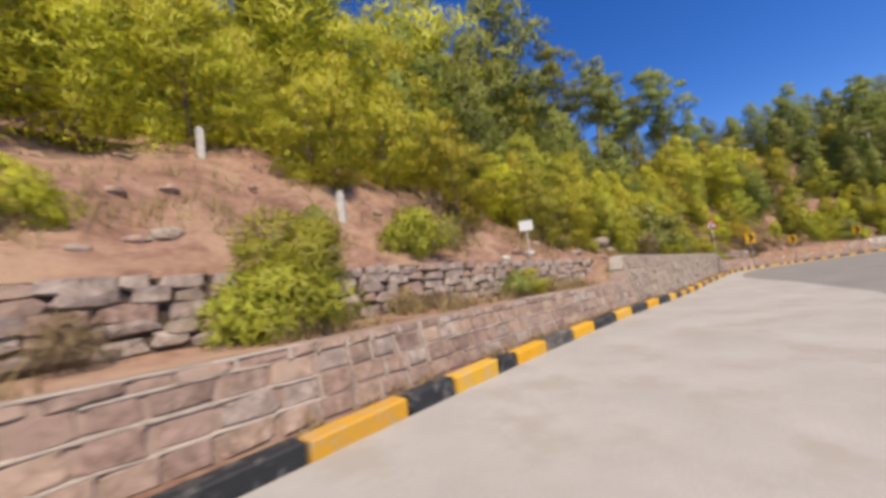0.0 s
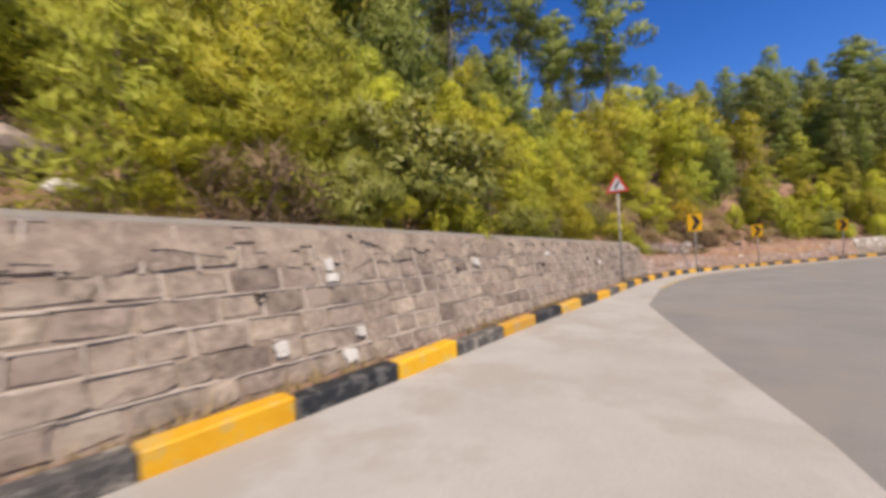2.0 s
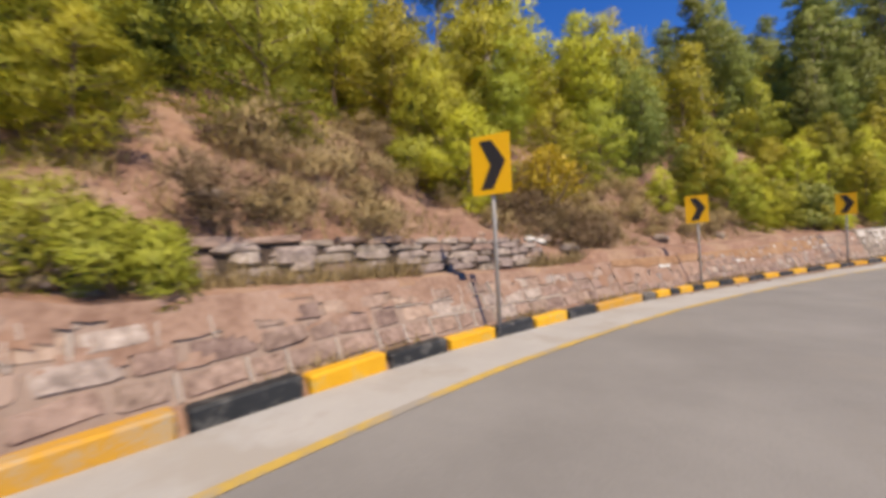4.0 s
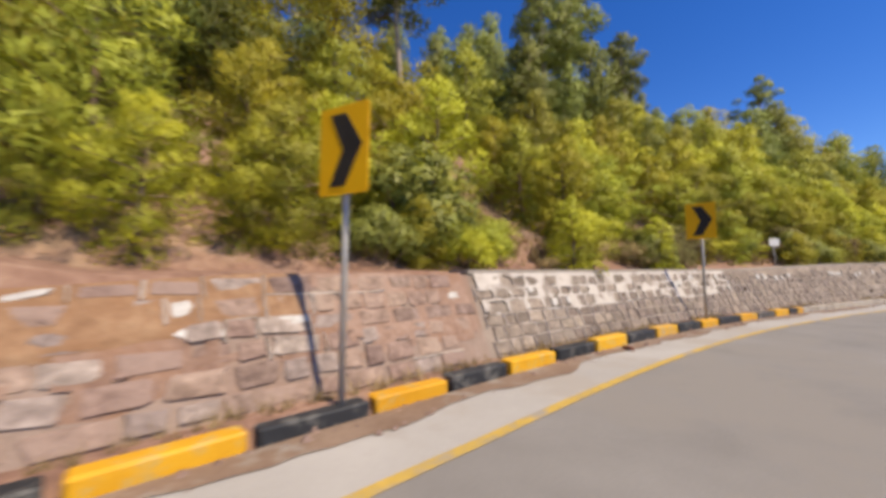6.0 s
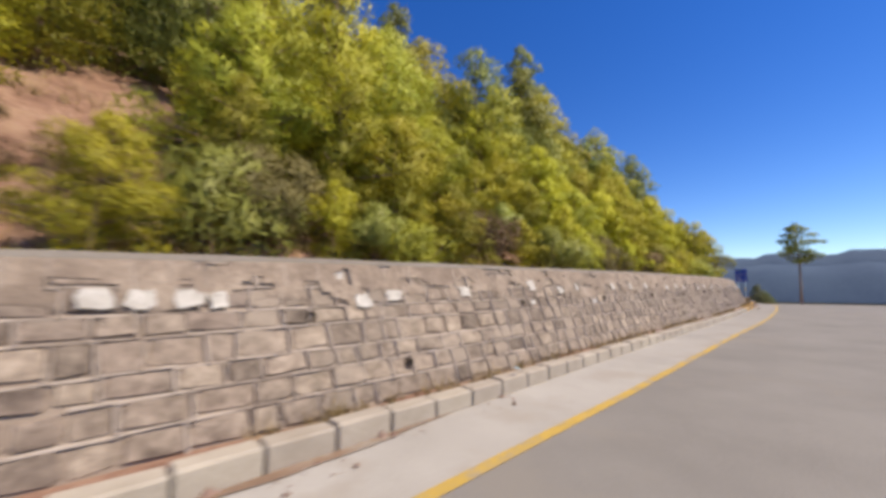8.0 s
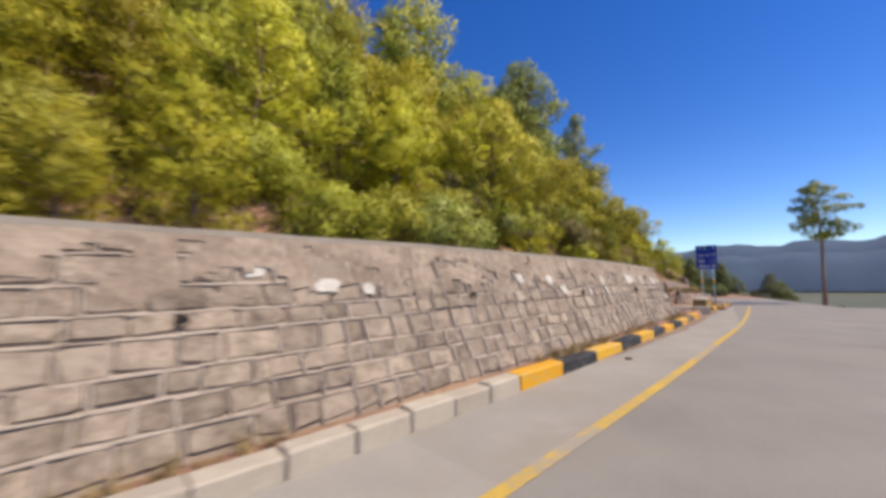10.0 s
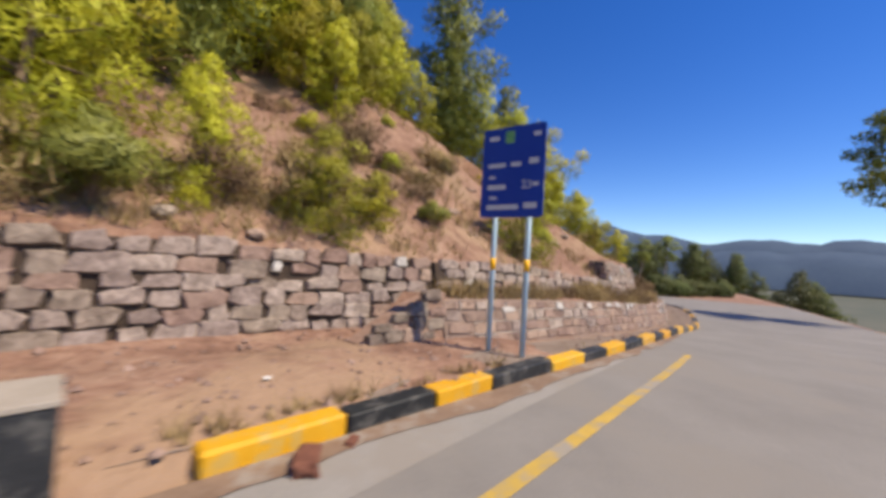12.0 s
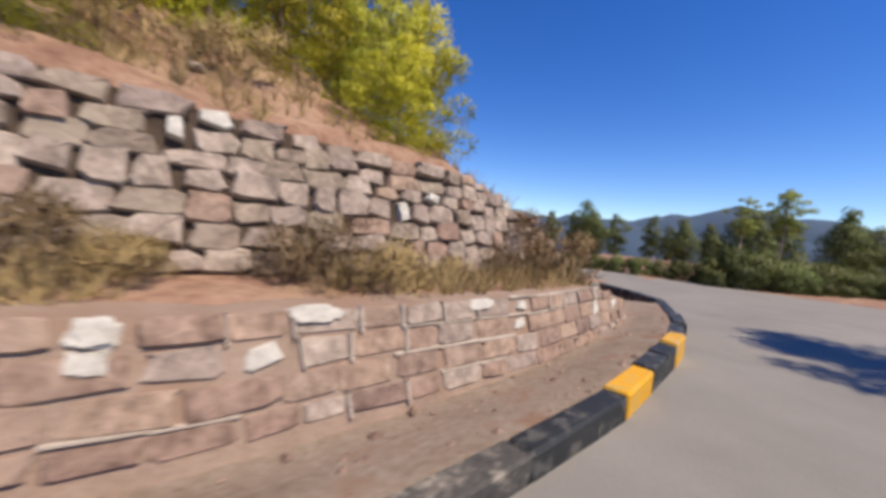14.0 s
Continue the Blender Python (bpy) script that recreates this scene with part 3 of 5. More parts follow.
def build_wall(name, label, s0, s1, face, bottom, top, course, length, core, stone, style="squared", batter=0.06, near=(0, 0), seed=1, thick=0.38, cap=None, white=0.0, rake=0.0, limit=300, joints=-0.12):
    """A stone wall along the road: core, courses of stones set into it, and a cap. rake: how far the top ends before the foot."""
    rng = random.Random(seed)
    verts, faces = [], []
    n = max(2, int((s1 - s0) / 0.5))
    for i in range(n + 1):
        u = i / n
        for q, (dl, hh) in enumerate(((-0.25 * batter, -0.25), (None, 1), (thick, 1), (thick + 0.1, -0.25))):
            s = s0 + (s1 - s0 - (rake if hh == 1 else 0)) * u
            h = bottom(s) - 0.25 if hh < 0 else top(s) - (0.02 if not cap else 0.0) + (0.04 * noise.noise(Vector((s * 1.3, seed, 0))) if style == "dry" else 0)
            rise = batter * (h - bottom(s)) if hh == 1 else 0
            verts.append(at(s, face(s) + (dl or 0) + rise, h))
    for i in range(n):
        o = i * 4
        for c in range(3):
            faces.append((o + c, o + c + 1, o + c + 5, o + c + 4))
    faces += [(3, 2, 1, 0), (n * 4, n * 4 + 1, n * 4 + 2, n * 4 + 3)]
    wall = new(name, mesh(name, verts, faces, core))
    tagged(wall, label, "stone wall", kind="structure")
    singles, rest_v, rest_f, rest_m = 0, [], [], []
    placed = []
    h0 = min(bottom(s0), bottom(s1))
    hmax = max(top(s) for s in np.linspace(s0, s1, 40))
    heights = [course * rng.uniform(0.82, 1.2) for _ in range(max(1, round((hmax - h0) / course)))]
    h = h0
    for c in [c * (hmax - h0 - 0.01) / sum(heights) for c in heights]:
        s = s0 + rng.uniform(0, 0.2)
        while s < s1 - 0.1:
            w = rng.uniform(*length)
            mid = s + w / 2
            end = s1 - rake * max(0, (h + c / 2) / hmax)
            fit = min(c, top(mid) + (0.05 if style == "dry" else -0.01) - h)
            if mid + w / 2 < end and fit > 0.4 * c and h + c > bottom(mid):
                placed.append((mid, h + fit / 2, w, fit))
            s += w
        h += c
    middle = sum(near) / 2
    placed.sort(key=lambda p: abs(p[0] - middle))
    BEDDED[name] = placed
    gap = 0.018 if style == "squared" else -0.004
    for mid, hh, w, c in placed:
        i = rng.randrange(len(SHAPES[style]))
        m = turned(mid, face(mid) + batter * (hh - bottom(mid)) + rng.uniform(-0.008, 0.008), hh + (rng.uniform(-0.035, 0.035) if style == "dry" else 0), math.atan2(face(mid + 0.4) - face(mid - 0.4), 0.8) + rng.uniform(-0.02, 0.02), -math.atan(batter))
        m = m @ Matrix.Rotation(rng.uniform(-0.03, 0.03) * (1.6 if style == "dry" else 1), 4, "Y") @ Matrix.Diagonal(((w - gap) * (rng.uniform(0.9, 1.08) if style == "dry" else 1), rng.uniform(0.6, 1.3), (c - gap) * (rng.uniform(0.84, 1.14) if style == "dry" else 1), 1))
        pale = hh > 0.5 * hmax and rng.random() < white
        kind = rng.choices(range(len(stone)), (6, 2, 2)[:len(stone)])[0]
        if pale:
            m = m @ Matrix.Rotation(rng.uniform(-0.25, 0.25), 4, "Y") @ Matrix.Diagonal((rng.uniform(0.4, 0.8), 0.3 if style == "squared" else 1.0, rng.uniform(0.5, 0.95), 1))
        if singles < limit or pale:
            part("stone", stone_mesh("dry" if pale else style, i % 12 if pale else i, M_WHITE if pale else stone[kind]), wall, "whitewashed stone" if pale else "", m)
            singles += 1
        else:
            v, f = SHAPES[style][i]
            o = len(rest_v)
            rest_v += [m @ Vector(p) for p in v]
            rest_f += [tuple(o + k for k in q) for q in f]
            rest_m += [kind] * len(f)
    if rest_v:
        me = mesh("stonework", rest_v, rest_f, *stone)
        me.polygons.foreach_set("material_index", rest_m)
        tagged(part("stonework", me, wall), kind="stuff")
    if style == "squared":
        tagged(part("pointing", pointing(placed, face, bottom, batter, seed, joints), wall, "raised pale lime pointing"), kind="stuff")
    if cap:
        verts, faces = [], []
        for i in range(n + 1):
            s = s0 + (s1 - s0 - rake) * i / n
            jig = 0.012 * noise.noise(Vector((s * 2.0, 7, seed)))
            for dl, dh in ((-0.03, 0.0), (-0.035, 0.055), (thick, 0.06), (thick, 0.0)):
                verts.append(at(s, face(s) + batter * (top(s) - bottom(s)) + dl + jig, top(s) + dh + jig))
        for i in range(n):
            for c in range(4):
                o = i * 4
                faces.append((o + c, o + (c + 1) % 4, o + 4 + (c + 1) % 4, o + 4 + c))
        faces += [(3, 2, 1, 0), (n * 4, n * 4 + 1, n * 4 + 2, n * 4 + 3)]
        part("coping", mesh("coping", verts, faces, cap), wall, "thin cement coping")
    return wall


flat = lambda s: 0.14
sunk = table((118, 0.12), (121, -0.1), (134, -0.12), (138, 0.1))
PINKS, GREYS, RUBBLE = (M_PINK, M_ASH, M_ROSE), (M_STONE, M_BUFF, M_DULL), (M_ASH, M_PINK, M_STONE)
build_wall("wall_lower", "low wall of squared pinkish stones behind the kerb", -12, 11.9, face_at, flat, top_at, 0.2, (0.26, 0.48), M_PINKMORTAR, PINKS, near=(0, 6), seed=3, batter=0.25, joints=0.0)
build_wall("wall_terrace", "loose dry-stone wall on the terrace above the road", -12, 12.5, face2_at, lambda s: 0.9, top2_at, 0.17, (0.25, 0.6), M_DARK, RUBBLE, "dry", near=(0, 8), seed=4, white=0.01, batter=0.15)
build_wall("wall_tall", "tall mortared grey stone wall with a cement coping", 11.9, 34, face_at, flat, top_at, 0.215, (0.26, 0.5), M_MORTAR, GREYS, near=(14, 24), seed=5, cap=M_CAP, white=0.015, batter=0.32)
build_wall("wall_rubble", "crumbling stone wall with loose rubble", 34, 43.5, face_at, flat, lambda s: top_at(s) - 0.1, 0.18, (0.25, 0.6), M_PINKMORTAR, PINKS, "squared", near=(37, 43), seed=6, white=0.02, batter=0.5, joints=0.3)
build_wall("wall_rubble_upper", "flat-bedded dry stones above the crumbling wall", 34.3, 42, face2_at, lambda s: 0.95, top2_at, 0.13, (0.3, 0.75), M_DARK, RUBBLE, "dry", near=(37, 42), seed=7, white=0.02, batter=0.2)
build_wall("wall_foot", "low broken stone footing below the earth bank", 43.5, 47.6, face_at, flat, lambda s: top_at(s) + 0.04 * math.sin(s * 1.7), 0.19, (0.26, 0.5), M_PINKMORTAR, PINKS, "squared", near=(45, 47), seed=8, white=0.05, batter=0.5, joints=0.45)
build_wall("wall_earthy", "earth-stained rubble wall below the dry bank", 47.6, 57.7, face_at, flat, top_at, 0.18, (0.22, 0.5), M_PINKMORTAR, (M_PINK, M_ROSE, M_ASH), near=(50, 57), seed=18, white=0.05, batter=0.41, joints=0.4)
build_wall("wall_long", "long mortared stone wall with a pale coping", 57.7, 107.7, face_at, flat, top_at, 0.195, (0.2, 0.43), M_MORTAR, GREYS, near=(58, 76), seed=9, cap=M_CAP, white=0.03, rake=0.08, batter=0.41, joints=-0.45)
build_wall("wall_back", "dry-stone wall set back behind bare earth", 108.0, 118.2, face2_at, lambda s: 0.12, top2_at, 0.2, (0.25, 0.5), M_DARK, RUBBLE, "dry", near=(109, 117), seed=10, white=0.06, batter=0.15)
build_wall("wall_dressed", "low wall of squared pinkish stones with pale pointing", 117.5, 136.5, face_at, sunk, top_at, 0.172, (0.3, 0.52), M_PINKMORTAR, PINKS, near=(119, 130), seed=21, cap=None, white=0.05, batter=0.3, joints=0.0)
build_wall("wall_corner", "dark dry-stone corner beside the dressed wall", 116.1, 117.58, lambda s: face_at(s) + 0.06, lambda s: 0.1, table((116.1, 0.15), (117.3, 0.8), (117.6, 0.84)), 0.2, (0.26, 0.42), M_SMEAR, (M_DULL, M_STONE, M_PINK), "dry", near=(117, 117.5), seed=31, batter=0.15)
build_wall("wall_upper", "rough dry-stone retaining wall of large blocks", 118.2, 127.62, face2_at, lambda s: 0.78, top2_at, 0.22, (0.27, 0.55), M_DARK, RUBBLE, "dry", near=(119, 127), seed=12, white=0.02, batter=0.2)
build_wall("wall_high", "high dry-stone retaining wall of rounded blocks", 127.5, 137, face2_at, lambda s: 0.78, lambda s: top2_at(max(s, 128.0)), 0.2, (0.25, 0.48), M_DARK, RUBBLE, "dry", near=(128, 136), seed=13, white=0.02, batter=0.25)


def build_wall_end(wall_name, s, low, high, width):
    """Dry stones showing in the end of a wall that looks back along the road."""
    rng, wall, h = random.Random(41), bpy.data.objects[wall_name], low
    while h < high - 0.08:
        c, d = rng.uniform(0.15, 0.25), 0.0
        while d < width:
            w = rng.uniform(0.16, 0.32)
            m = turned(s - 0.02, face2_at(s) + 0.25 * (h - 0.78) + d + w / 2, h + c / 2, -math.pi / 2 + rng.uniform(-0.1, 0.1)) @ Matrix.Diagonal((w, rng.uniform(0.7, 1.2), c, 1))
            # The end takes dark stone where the wall's face takes pale.
            part("stone", stone_mesh("dry", rng.randrange(12), (M_DULL, M_STONE, M_PINK)[rng.randrange(3)]), wall, "", m)
            d += w
        h += c


build_wall_end("wall_high", 127.5, 1.25, 2.1, 0.5)


def build_plaster(wall_name, s0, s1, low, rough, bare, material, label, lift=0.012, step=0.09, rows=12, islands=0.0):
    """Mortar smeared over the upper courses of a wall, with a ragged lower edge and stones showing through where it is bare; islands: the share of stones whose faces stay clear of it."""
    verts, faces, keep = [], [], []
    rng = random.Random(int(s0 * 10))
    clear = [q for q in BEDDED[wall_name] if s0 - 0.3 < q[0] < s1 + 0.3 and rng.random() < islands]
    n = int((s1 - s0) / step)
    batter = bat_at((s0 + s1) / 2)
    for i in range(n + 1):
        s = s0 + (s1 - s0) * i / n
        lo = low + rough * noise.noise(Vector((s * 0.6, 3, low))) + 0.5 * rough * noise.noise(Vector((s * 2.3, 5, low)))
        for c in range(rows + 1):
            h = lo + (top_at(s) + 0.005 - lo) * c / rows
            verts.append(at(s, face_at(s) + batter * (h - 0.14) - (lift + 0.016) * min(1.0, c / 2.5) - 0.009 * noise.noise(Vector((s * 3, h * 4, 1))), h))
            keep.append(noise.noise(Vector((s * 3.1, h * 5.0, 8))) + 0.35 * noise.noise(Vector((s * 7, h * 9, 4))) + 0.5 * (c / rows - 0.5))
            ragged = 0.35 + 0.12 * noise.noise(Vector((s * 6, h * 7, 2)))
            if any(abs(s - q[0]) < ragged * q[2] and abs(h - q[1]) < ragged * q[3] for q in clear):
                keep[-1] = -9
    for i in range(n):
        for c in range(rows):
            o = i * (rows + 1) + c
            if keep[o] + keep[o + rows + 2] > 2 * bare:
                faces.append((o, o + rows + 1, o + rows + 2, o + 1))
    part("plaster", mesh("plaster", verts, faces, material, smooth=True), bpy.data.objects[wall_name], label)


M_CEMENT = mat("weathered grey cement", [(0.154, 0.120, 0.096), (0.245, 0.197, 0.159), (0.345, 0.286, 0.234)], 2.2, 0.95, 1.0, 14.0, blotch=2.0, blotch_color=(0.191, 0.151, 0.122), deep=0.05)
M_DRYEARTH = mat("orange-brown dry earth", [(0.175, 0.095, 0.052), (0.255, 0.150, 0.085), (0.330, 0.215, 0.130)], 2.0, 0.95, 0.9, 10.0, blotch=1.4, blotch_color=(0.235, 0.130, 0.070), deep=0.06)
build_plaster("wall_tall", 12.3, 33.6, 1.12, 0.22, -0.1, M_CEMENT, "grey cement smeared over the upper stones", 0.024)
build_plaster("wall_long", 57.8, 66.5, 0.66, 0.12, -0.6, M_PLASTER, "white lime plaster smeared over the stones", 0.024, 0.03, 30, 0.72)
build_plaster("wall_long", 66.5, 107.0, 1.05, 0.24, -0.14, M_CEMENT, "grey cement render along the top", 0.03)
build_plaster("wall_rubble", 34.1, 43.5, 0.3, 0.3, -0.05, M_SMEAR, "red earth washed down over the stones", 0.008)
build_plaster("wall_foot", 43.5, 47.6, 0.2, 0.12, -0.3, M_SMEAR, "red earth washed down over the stones", 0.012)
build_plaster("wall_earthy", 47.6, 55.4, 0.66, 0.16, -0.75, M_DRYEARTH, "orange-brown earth and dry thatch over the top of the wall", 0.034)
build_plaster("wall_foot", 43.6, 47.6, 0.72, 0.12, -0.6, M_DRYEARTH, "orange-brown earth over the top of the wall", 0.034)
build_plaster("wall_earthy", 47.6, 57.6, 0.34, 0.2, -0.22, M_SMEAR, "red earth washed down over the stones", 0.019)


def build_whitewash(wall_name, spots, width, height, seed, base=flat, batter=0.0):
    """Splashes of whitewash brushed over single stones high on a wall; spots: length along the road and height."""
    rng = random.Random(seed)
    wall, rise = bpy.data.objects[wall_name], 0.058 if wall_name in ("wall_tall", "wall_long") else 0.044
    for i, (s, h) in enumerate(spots):
        w, t = rng.uniform(*width), rng.uniform(*height)
        f, b, foot, k, verts = face_at(s), batter or bat_at(s), base(s), 18, []
        for a in range(k):
            ca, sa = math.cos(6.283 * a / k), math.sin(6.283 * a / k)
            r = 1 + 0.5 * noise.noise(Vector((ca * 1.7, sa * 1.7, i * 2.7 + seed)))
            x, z = 0.55 * w * r * abs(ca) ** 0.5 * math.copysign(1, ca), 0.55 * t * r * abs(sa) ** 0.5 * math.copysign(1, sa)
            verts += [at(s + x, face_at(s + x) + b * (h + z - foot) - rise, h + z), at(s + 1.06 * x, face_at(s + x) + b * (h + 1.06 * z - foot) - 0.005, h + 1.06 * z)]
        faces = [tuple(range(0, 2 * k, 2))] + [(2 * a, 2 * a + 1, (2 * a + 3) % (2 * k), (2 * a + 2) % (2 * k)) for a in range(k)]
        part("whitewash", mesh("whitewash", verts, faces, M_WHITE), wall, "splash of whitewash on the stones")


build_whitewash("wall_tall", [(19.1, 1.23), (19.1, 1.09), (18.4, 0.49), (19.1, 0.27), (19.3, 0.49), (22.0, 1.17), (25.0, 1.25)], (0.09, 0.15), (0.08, 0.13), 1)
build_whitewash("wall_foot", [(45.8, 0.7)], (0.4, 0.5), (0.05, 0.07), 2)
build_whitewash("wall_earthy", [(49.6, 0.62), (49.9, 0.63), (50.4, 0.6), (51.5, 0.81), (51.6, 0.72), (52.2, 0.65), (54.6, 0.8), (55.3, 0.85)], (0.18, 0.3), (0.05, 0.09), 3)
build_whitewash("wall_long", [(58.9, 1.03), (59.4, 0.81), (59.8, 0.81), (63.9, 0.99), (64.1, 1.04), (66.0, 1.17), (66.4, 0.85)], (0.09, 0.18), (0.08, 0.15), 4)
build_whitewash("wall_long", [(68.3, 1.13), (68.7, 1.13), (69.4, 1.08), (69.8, 1.08), (70.3, 1.17), (73.4, 1.18), (73.65, 1.18), (73.95, 1.17), (74.15, 1.16), (75.5, 1.12), (75.9, 1.17), (77.1, 1.2)], (0.12, 0.2), (0.1, 0.15), 5)
near_end = random.Random(6)
build_whitewash("wall_long", [(s + near_end.uniform(-0.6, 0.6), near_end.uniform(1.15, 1.32)) for s in np.arange(78.5, 98, 1.3)], (0.1, 0.24), (0.08, 0.15), 6)
build_whitewash("wall_long", [(99.0, 1.27), (99.9, 1.24), (100.3, 1.06), (102.2, 1.19), (102.25, 1.0), (104.5, 1.22), (105.2, 1.18), (105.8, 1.06), (106.3, 1.19), (106.5, 1.18), (107.0, 1.19), (107.1, 0.72)], (0.12, 0.2), (0.12, 0.19), 7)
build_whitewash("wall_long", [(104.0, 1.23), (104.2, 1.22)], (0.26, 0.3), (0.18, 0.2), 8)
build_whitewash("wall_dressed", [(118.9, 0.54), (120.6, 0.61), (121.9, 0.62), (123.1, 0.65), (123.7, 0.65), (124.9, 0.66), (130.5, 0.67), (132.1, 0.67)], (0.18, 0.34), (0.07, 0.11), 9, sunk, 0.3)
build_whitewash("wall_dressed", [(129.43, 0.64), (129.42, 0.5)], (0.12, 0.15), (0.09, 0.11), 10, sunk, 0.3)


def build_weep_holes(wall_name, spots):
    """Short blind drain pipes in a wall, the dark inside put into their colour."""
    wall = bpy.data.objects[wall_name]
    for s, h in spots:
        f, r, k, verts, faces = face_at(s) + bat_at(s) * (h - 0.14), 0.042, 12, [], []
        for depth, rr in ((0.05, r), (-0.062, r), (-0.062, 0.8 * r), (0.04, 0.78 * r)):
            verts += [at(s + rr * math.cos(6.283 * a / k), f + depth, h + 1.15 * rr * math.sin(6.283 * a / k)) for a in range(k)]
        for ring in range(3):
            faces += [(ring * k + a, ring * k + (a + 1) % k, (ring + 1) * k + (a + 1) % k, (ring + 1) * k + a) for a in range(k)]
        faces.append(tuple(range(3 * k, 4 * k)))
        part("weep_hole", mesh("weep_hole", verts, faces, M_DARK), wall, "dark drain hole in the wall")


build_weep_holes("wall_tall", [(15.1, 1.02), (18.3, 0.95), (21.4, 1.05), (24.6, 1.0), (27.7, 1.05), (30.8, 1.0)])
build_weep_holes("wall_long", [(62.3, 0.95), (65.2, 0.98), (67.2, 0.78), (70.9, 0.95), (74.9, 0.98), (75.9, 0.45), (78.4, 1.0), (81.6, 1.0), (84.9, 1.02), (88.1, 1.0), (91.3, 1.05), (94.6, 1.0), (97.8, 1.05), (101.0, 0.98), (104.3, 0.95)])


# ---- trees and shrubs ----
def puff(rng, c, r, count, size, width, verts, faces, squash=0.8, droop=0.0):
    """A clump of needles or leaves: blades lying over a rough ball, tips outwards and up, each vertex with a normal that follows the clump."""
    for _ in range(count):
        o = Vector((rng.gauss(0, 1), rng.gauss(0, 1), rng.gauss(0.3, 1))).normalized()
        p = c + Vector((o.x, o.y, o.z * squash)) * r * rng.uniform(0.72, 1.05)
        way = (o.cross(Vector((rng.gauss(0, 1), rng.gauss(0, 1), rng.gauss(0, 1)))).normalized() * 0.7 + o * rng.uniform(0.1, 0.8) + Vector((0, 0, 0.25 - droop))).normalized()
        side = way.cross(o + Vector((rng.gauss(0, 0.25), rng.gauss(0, 0.25), rng.gauss(0, 0.25)))).normalized() * width * rng.uniform(0.6, 1.3)
        reach = size * rng.uniform(0.6, 1.3)
        a, b, tip = p - way * reach * 0.35 + side, p - way * reach * 0.35 - side, p + way * reach * 0.65
        if (b - a).cross(tip - a).dot(o) < 0:
            a, b = b, a
        k = len(verts)
        soft = (o + Vector((rng.gauss(0, 0.13), rng.gauss(0, 0.13), rng.gauss(0, 0.13)))).normalized()
        verts += [(a, soft), (b, soft), (tip, soft)]
        faces.append((k, k + 1, k + 2))


def crown_mesh(name, verts, faces, leaf, middle, share=0.8):
    """The clumps of one crown, shaded as clumps of a rounded whole."""
    me = mesh(name, [v for v, _ in verts], faces, leaf, smooth=True)
    me.normals_split_custom_set_from_vertices([(n + share * (v - middle).normalized()).normalized() for v, n in verts])
    return me


def limb(tv, tf, a, b, r):
    d = (b - a).normalized()
    x = d.orthogonal().normalized()
    y = d.cross(x)
    o = len(tv)
    for w in (0.0, 2.1, 4.2):
        tv += [a + (math.cos(w) * x + math.sin(w) * y) * r, b + (math.cos(w) * x + math.sin(w) * y) * r * 0.3]
    tf += [(o, o + 2, o + 3, o + 1), (o + 2, o + 4, o + 5, o + 3), (o + 4, o, o + 1, o + 5)]


def pine(seed, height, spread, bare, leaf, bark, limbs, count, size, width, clump, flat_top=0.0):
    """Trunk with limbs, and a crown of needle clumps along them. bare: share of the trunk without limbs."""
    rng = random.Random(seed)
    lean = Vector((rng.uniform(-0.06, 0.06), rng.uniform(-0.06, 0.06), 0))
    pts = [Vector((0, 0, -0.4))] + [lean * height * u + Vector((rng.uniform(-0.012, 0.012) * height, rng.uniform(-0.012, 0.012) * height, height * u)) for u in (0.25, 0.5, 0.75, 0.95)]
    r0 = 0.011 * height + 0.02
    trunk = tube(pts, [r0 * 1.2, r0, r0 * 0.75, r0 * 0.5, r0 * 0.15], 7, (bark,), "trunk")
    verts, faces = [], []
    tv, tf = [], []
    turn = rng.uniform(0, 6)
    lobes = [(rng.uniform(0, 6.28), rng.uniform(0.0, 1.0), rng.uniform(0.25, 0.55)) for _ in range(7)]
    for i in range(limbs):
        u = bare + (1 - bare) * ((i + rng.random()) / limbs)
        v = (u - bare) / (1 - bare)
        turn += 2.4 + rng.uniform(-0.5, 0.5)
        if flat_top:
            prof = (0.45 + 0.55 * math.sin(min(1, v * 1.1) * math.pi)) * (1 - 0.25 * v)
        else:
            prof = (1 - v ** 1.6) ** 0.75 * (0.72 + 0.28 * min(1, v / 0.3))
        bulge = 0.8 + sum(a * math.exp(-((math.remainder(turn - w, 6.283)) ** 2) / 0.6 - ((v - q) / 0.18) ** 2) for w, q, a in lobes)
        reach = spread * prof * bulge * rng.uniform(0.7, 1.1)
        k = np.interp(u * 0.95, [0, 0.25, 0.5, 0.75, 0.95], [0, 1, 2, 3, 4])
        j = int(min(3, k))
        a = pts[j].lerp(pts[j + 1], k - j)
        way = Vector((math.cos(turn), math.sin(turn), rng.uniform(0.05, 0.5) - 0.2 * (1 - v)))
        end = a + way * reach
        limb(tv, tf, a, end, 0.012 + r0 * 0.22)
        for f in (0.45, 0.92) if reach > clump * 1.2 else (0.8,):
            r = clump * rng.uniform(0.7, 1.25) * (1 - 0.35 * v)
            c = a.lerp(end, f) + Vector((rng.gauss(0, 0.25), rng.gauss(0, 0.25), rng.gauss(0, 0.2))) * clump
            puff(rng, c, r, int(count * (r / clump) ** 1.5), size, width, verts, faces, 0.6 if flat_top else 0.85)
    puff(rng, pts[-1], clump * 0.6, count // 2, size, width, verts, faces, 1.3)
    return trunk, mesh("branch", tv, tf, bark), crown_mesh("crown", verts, faces, leaf, Vector((0, 0, height * (0.45 + 0.4 * bare))))


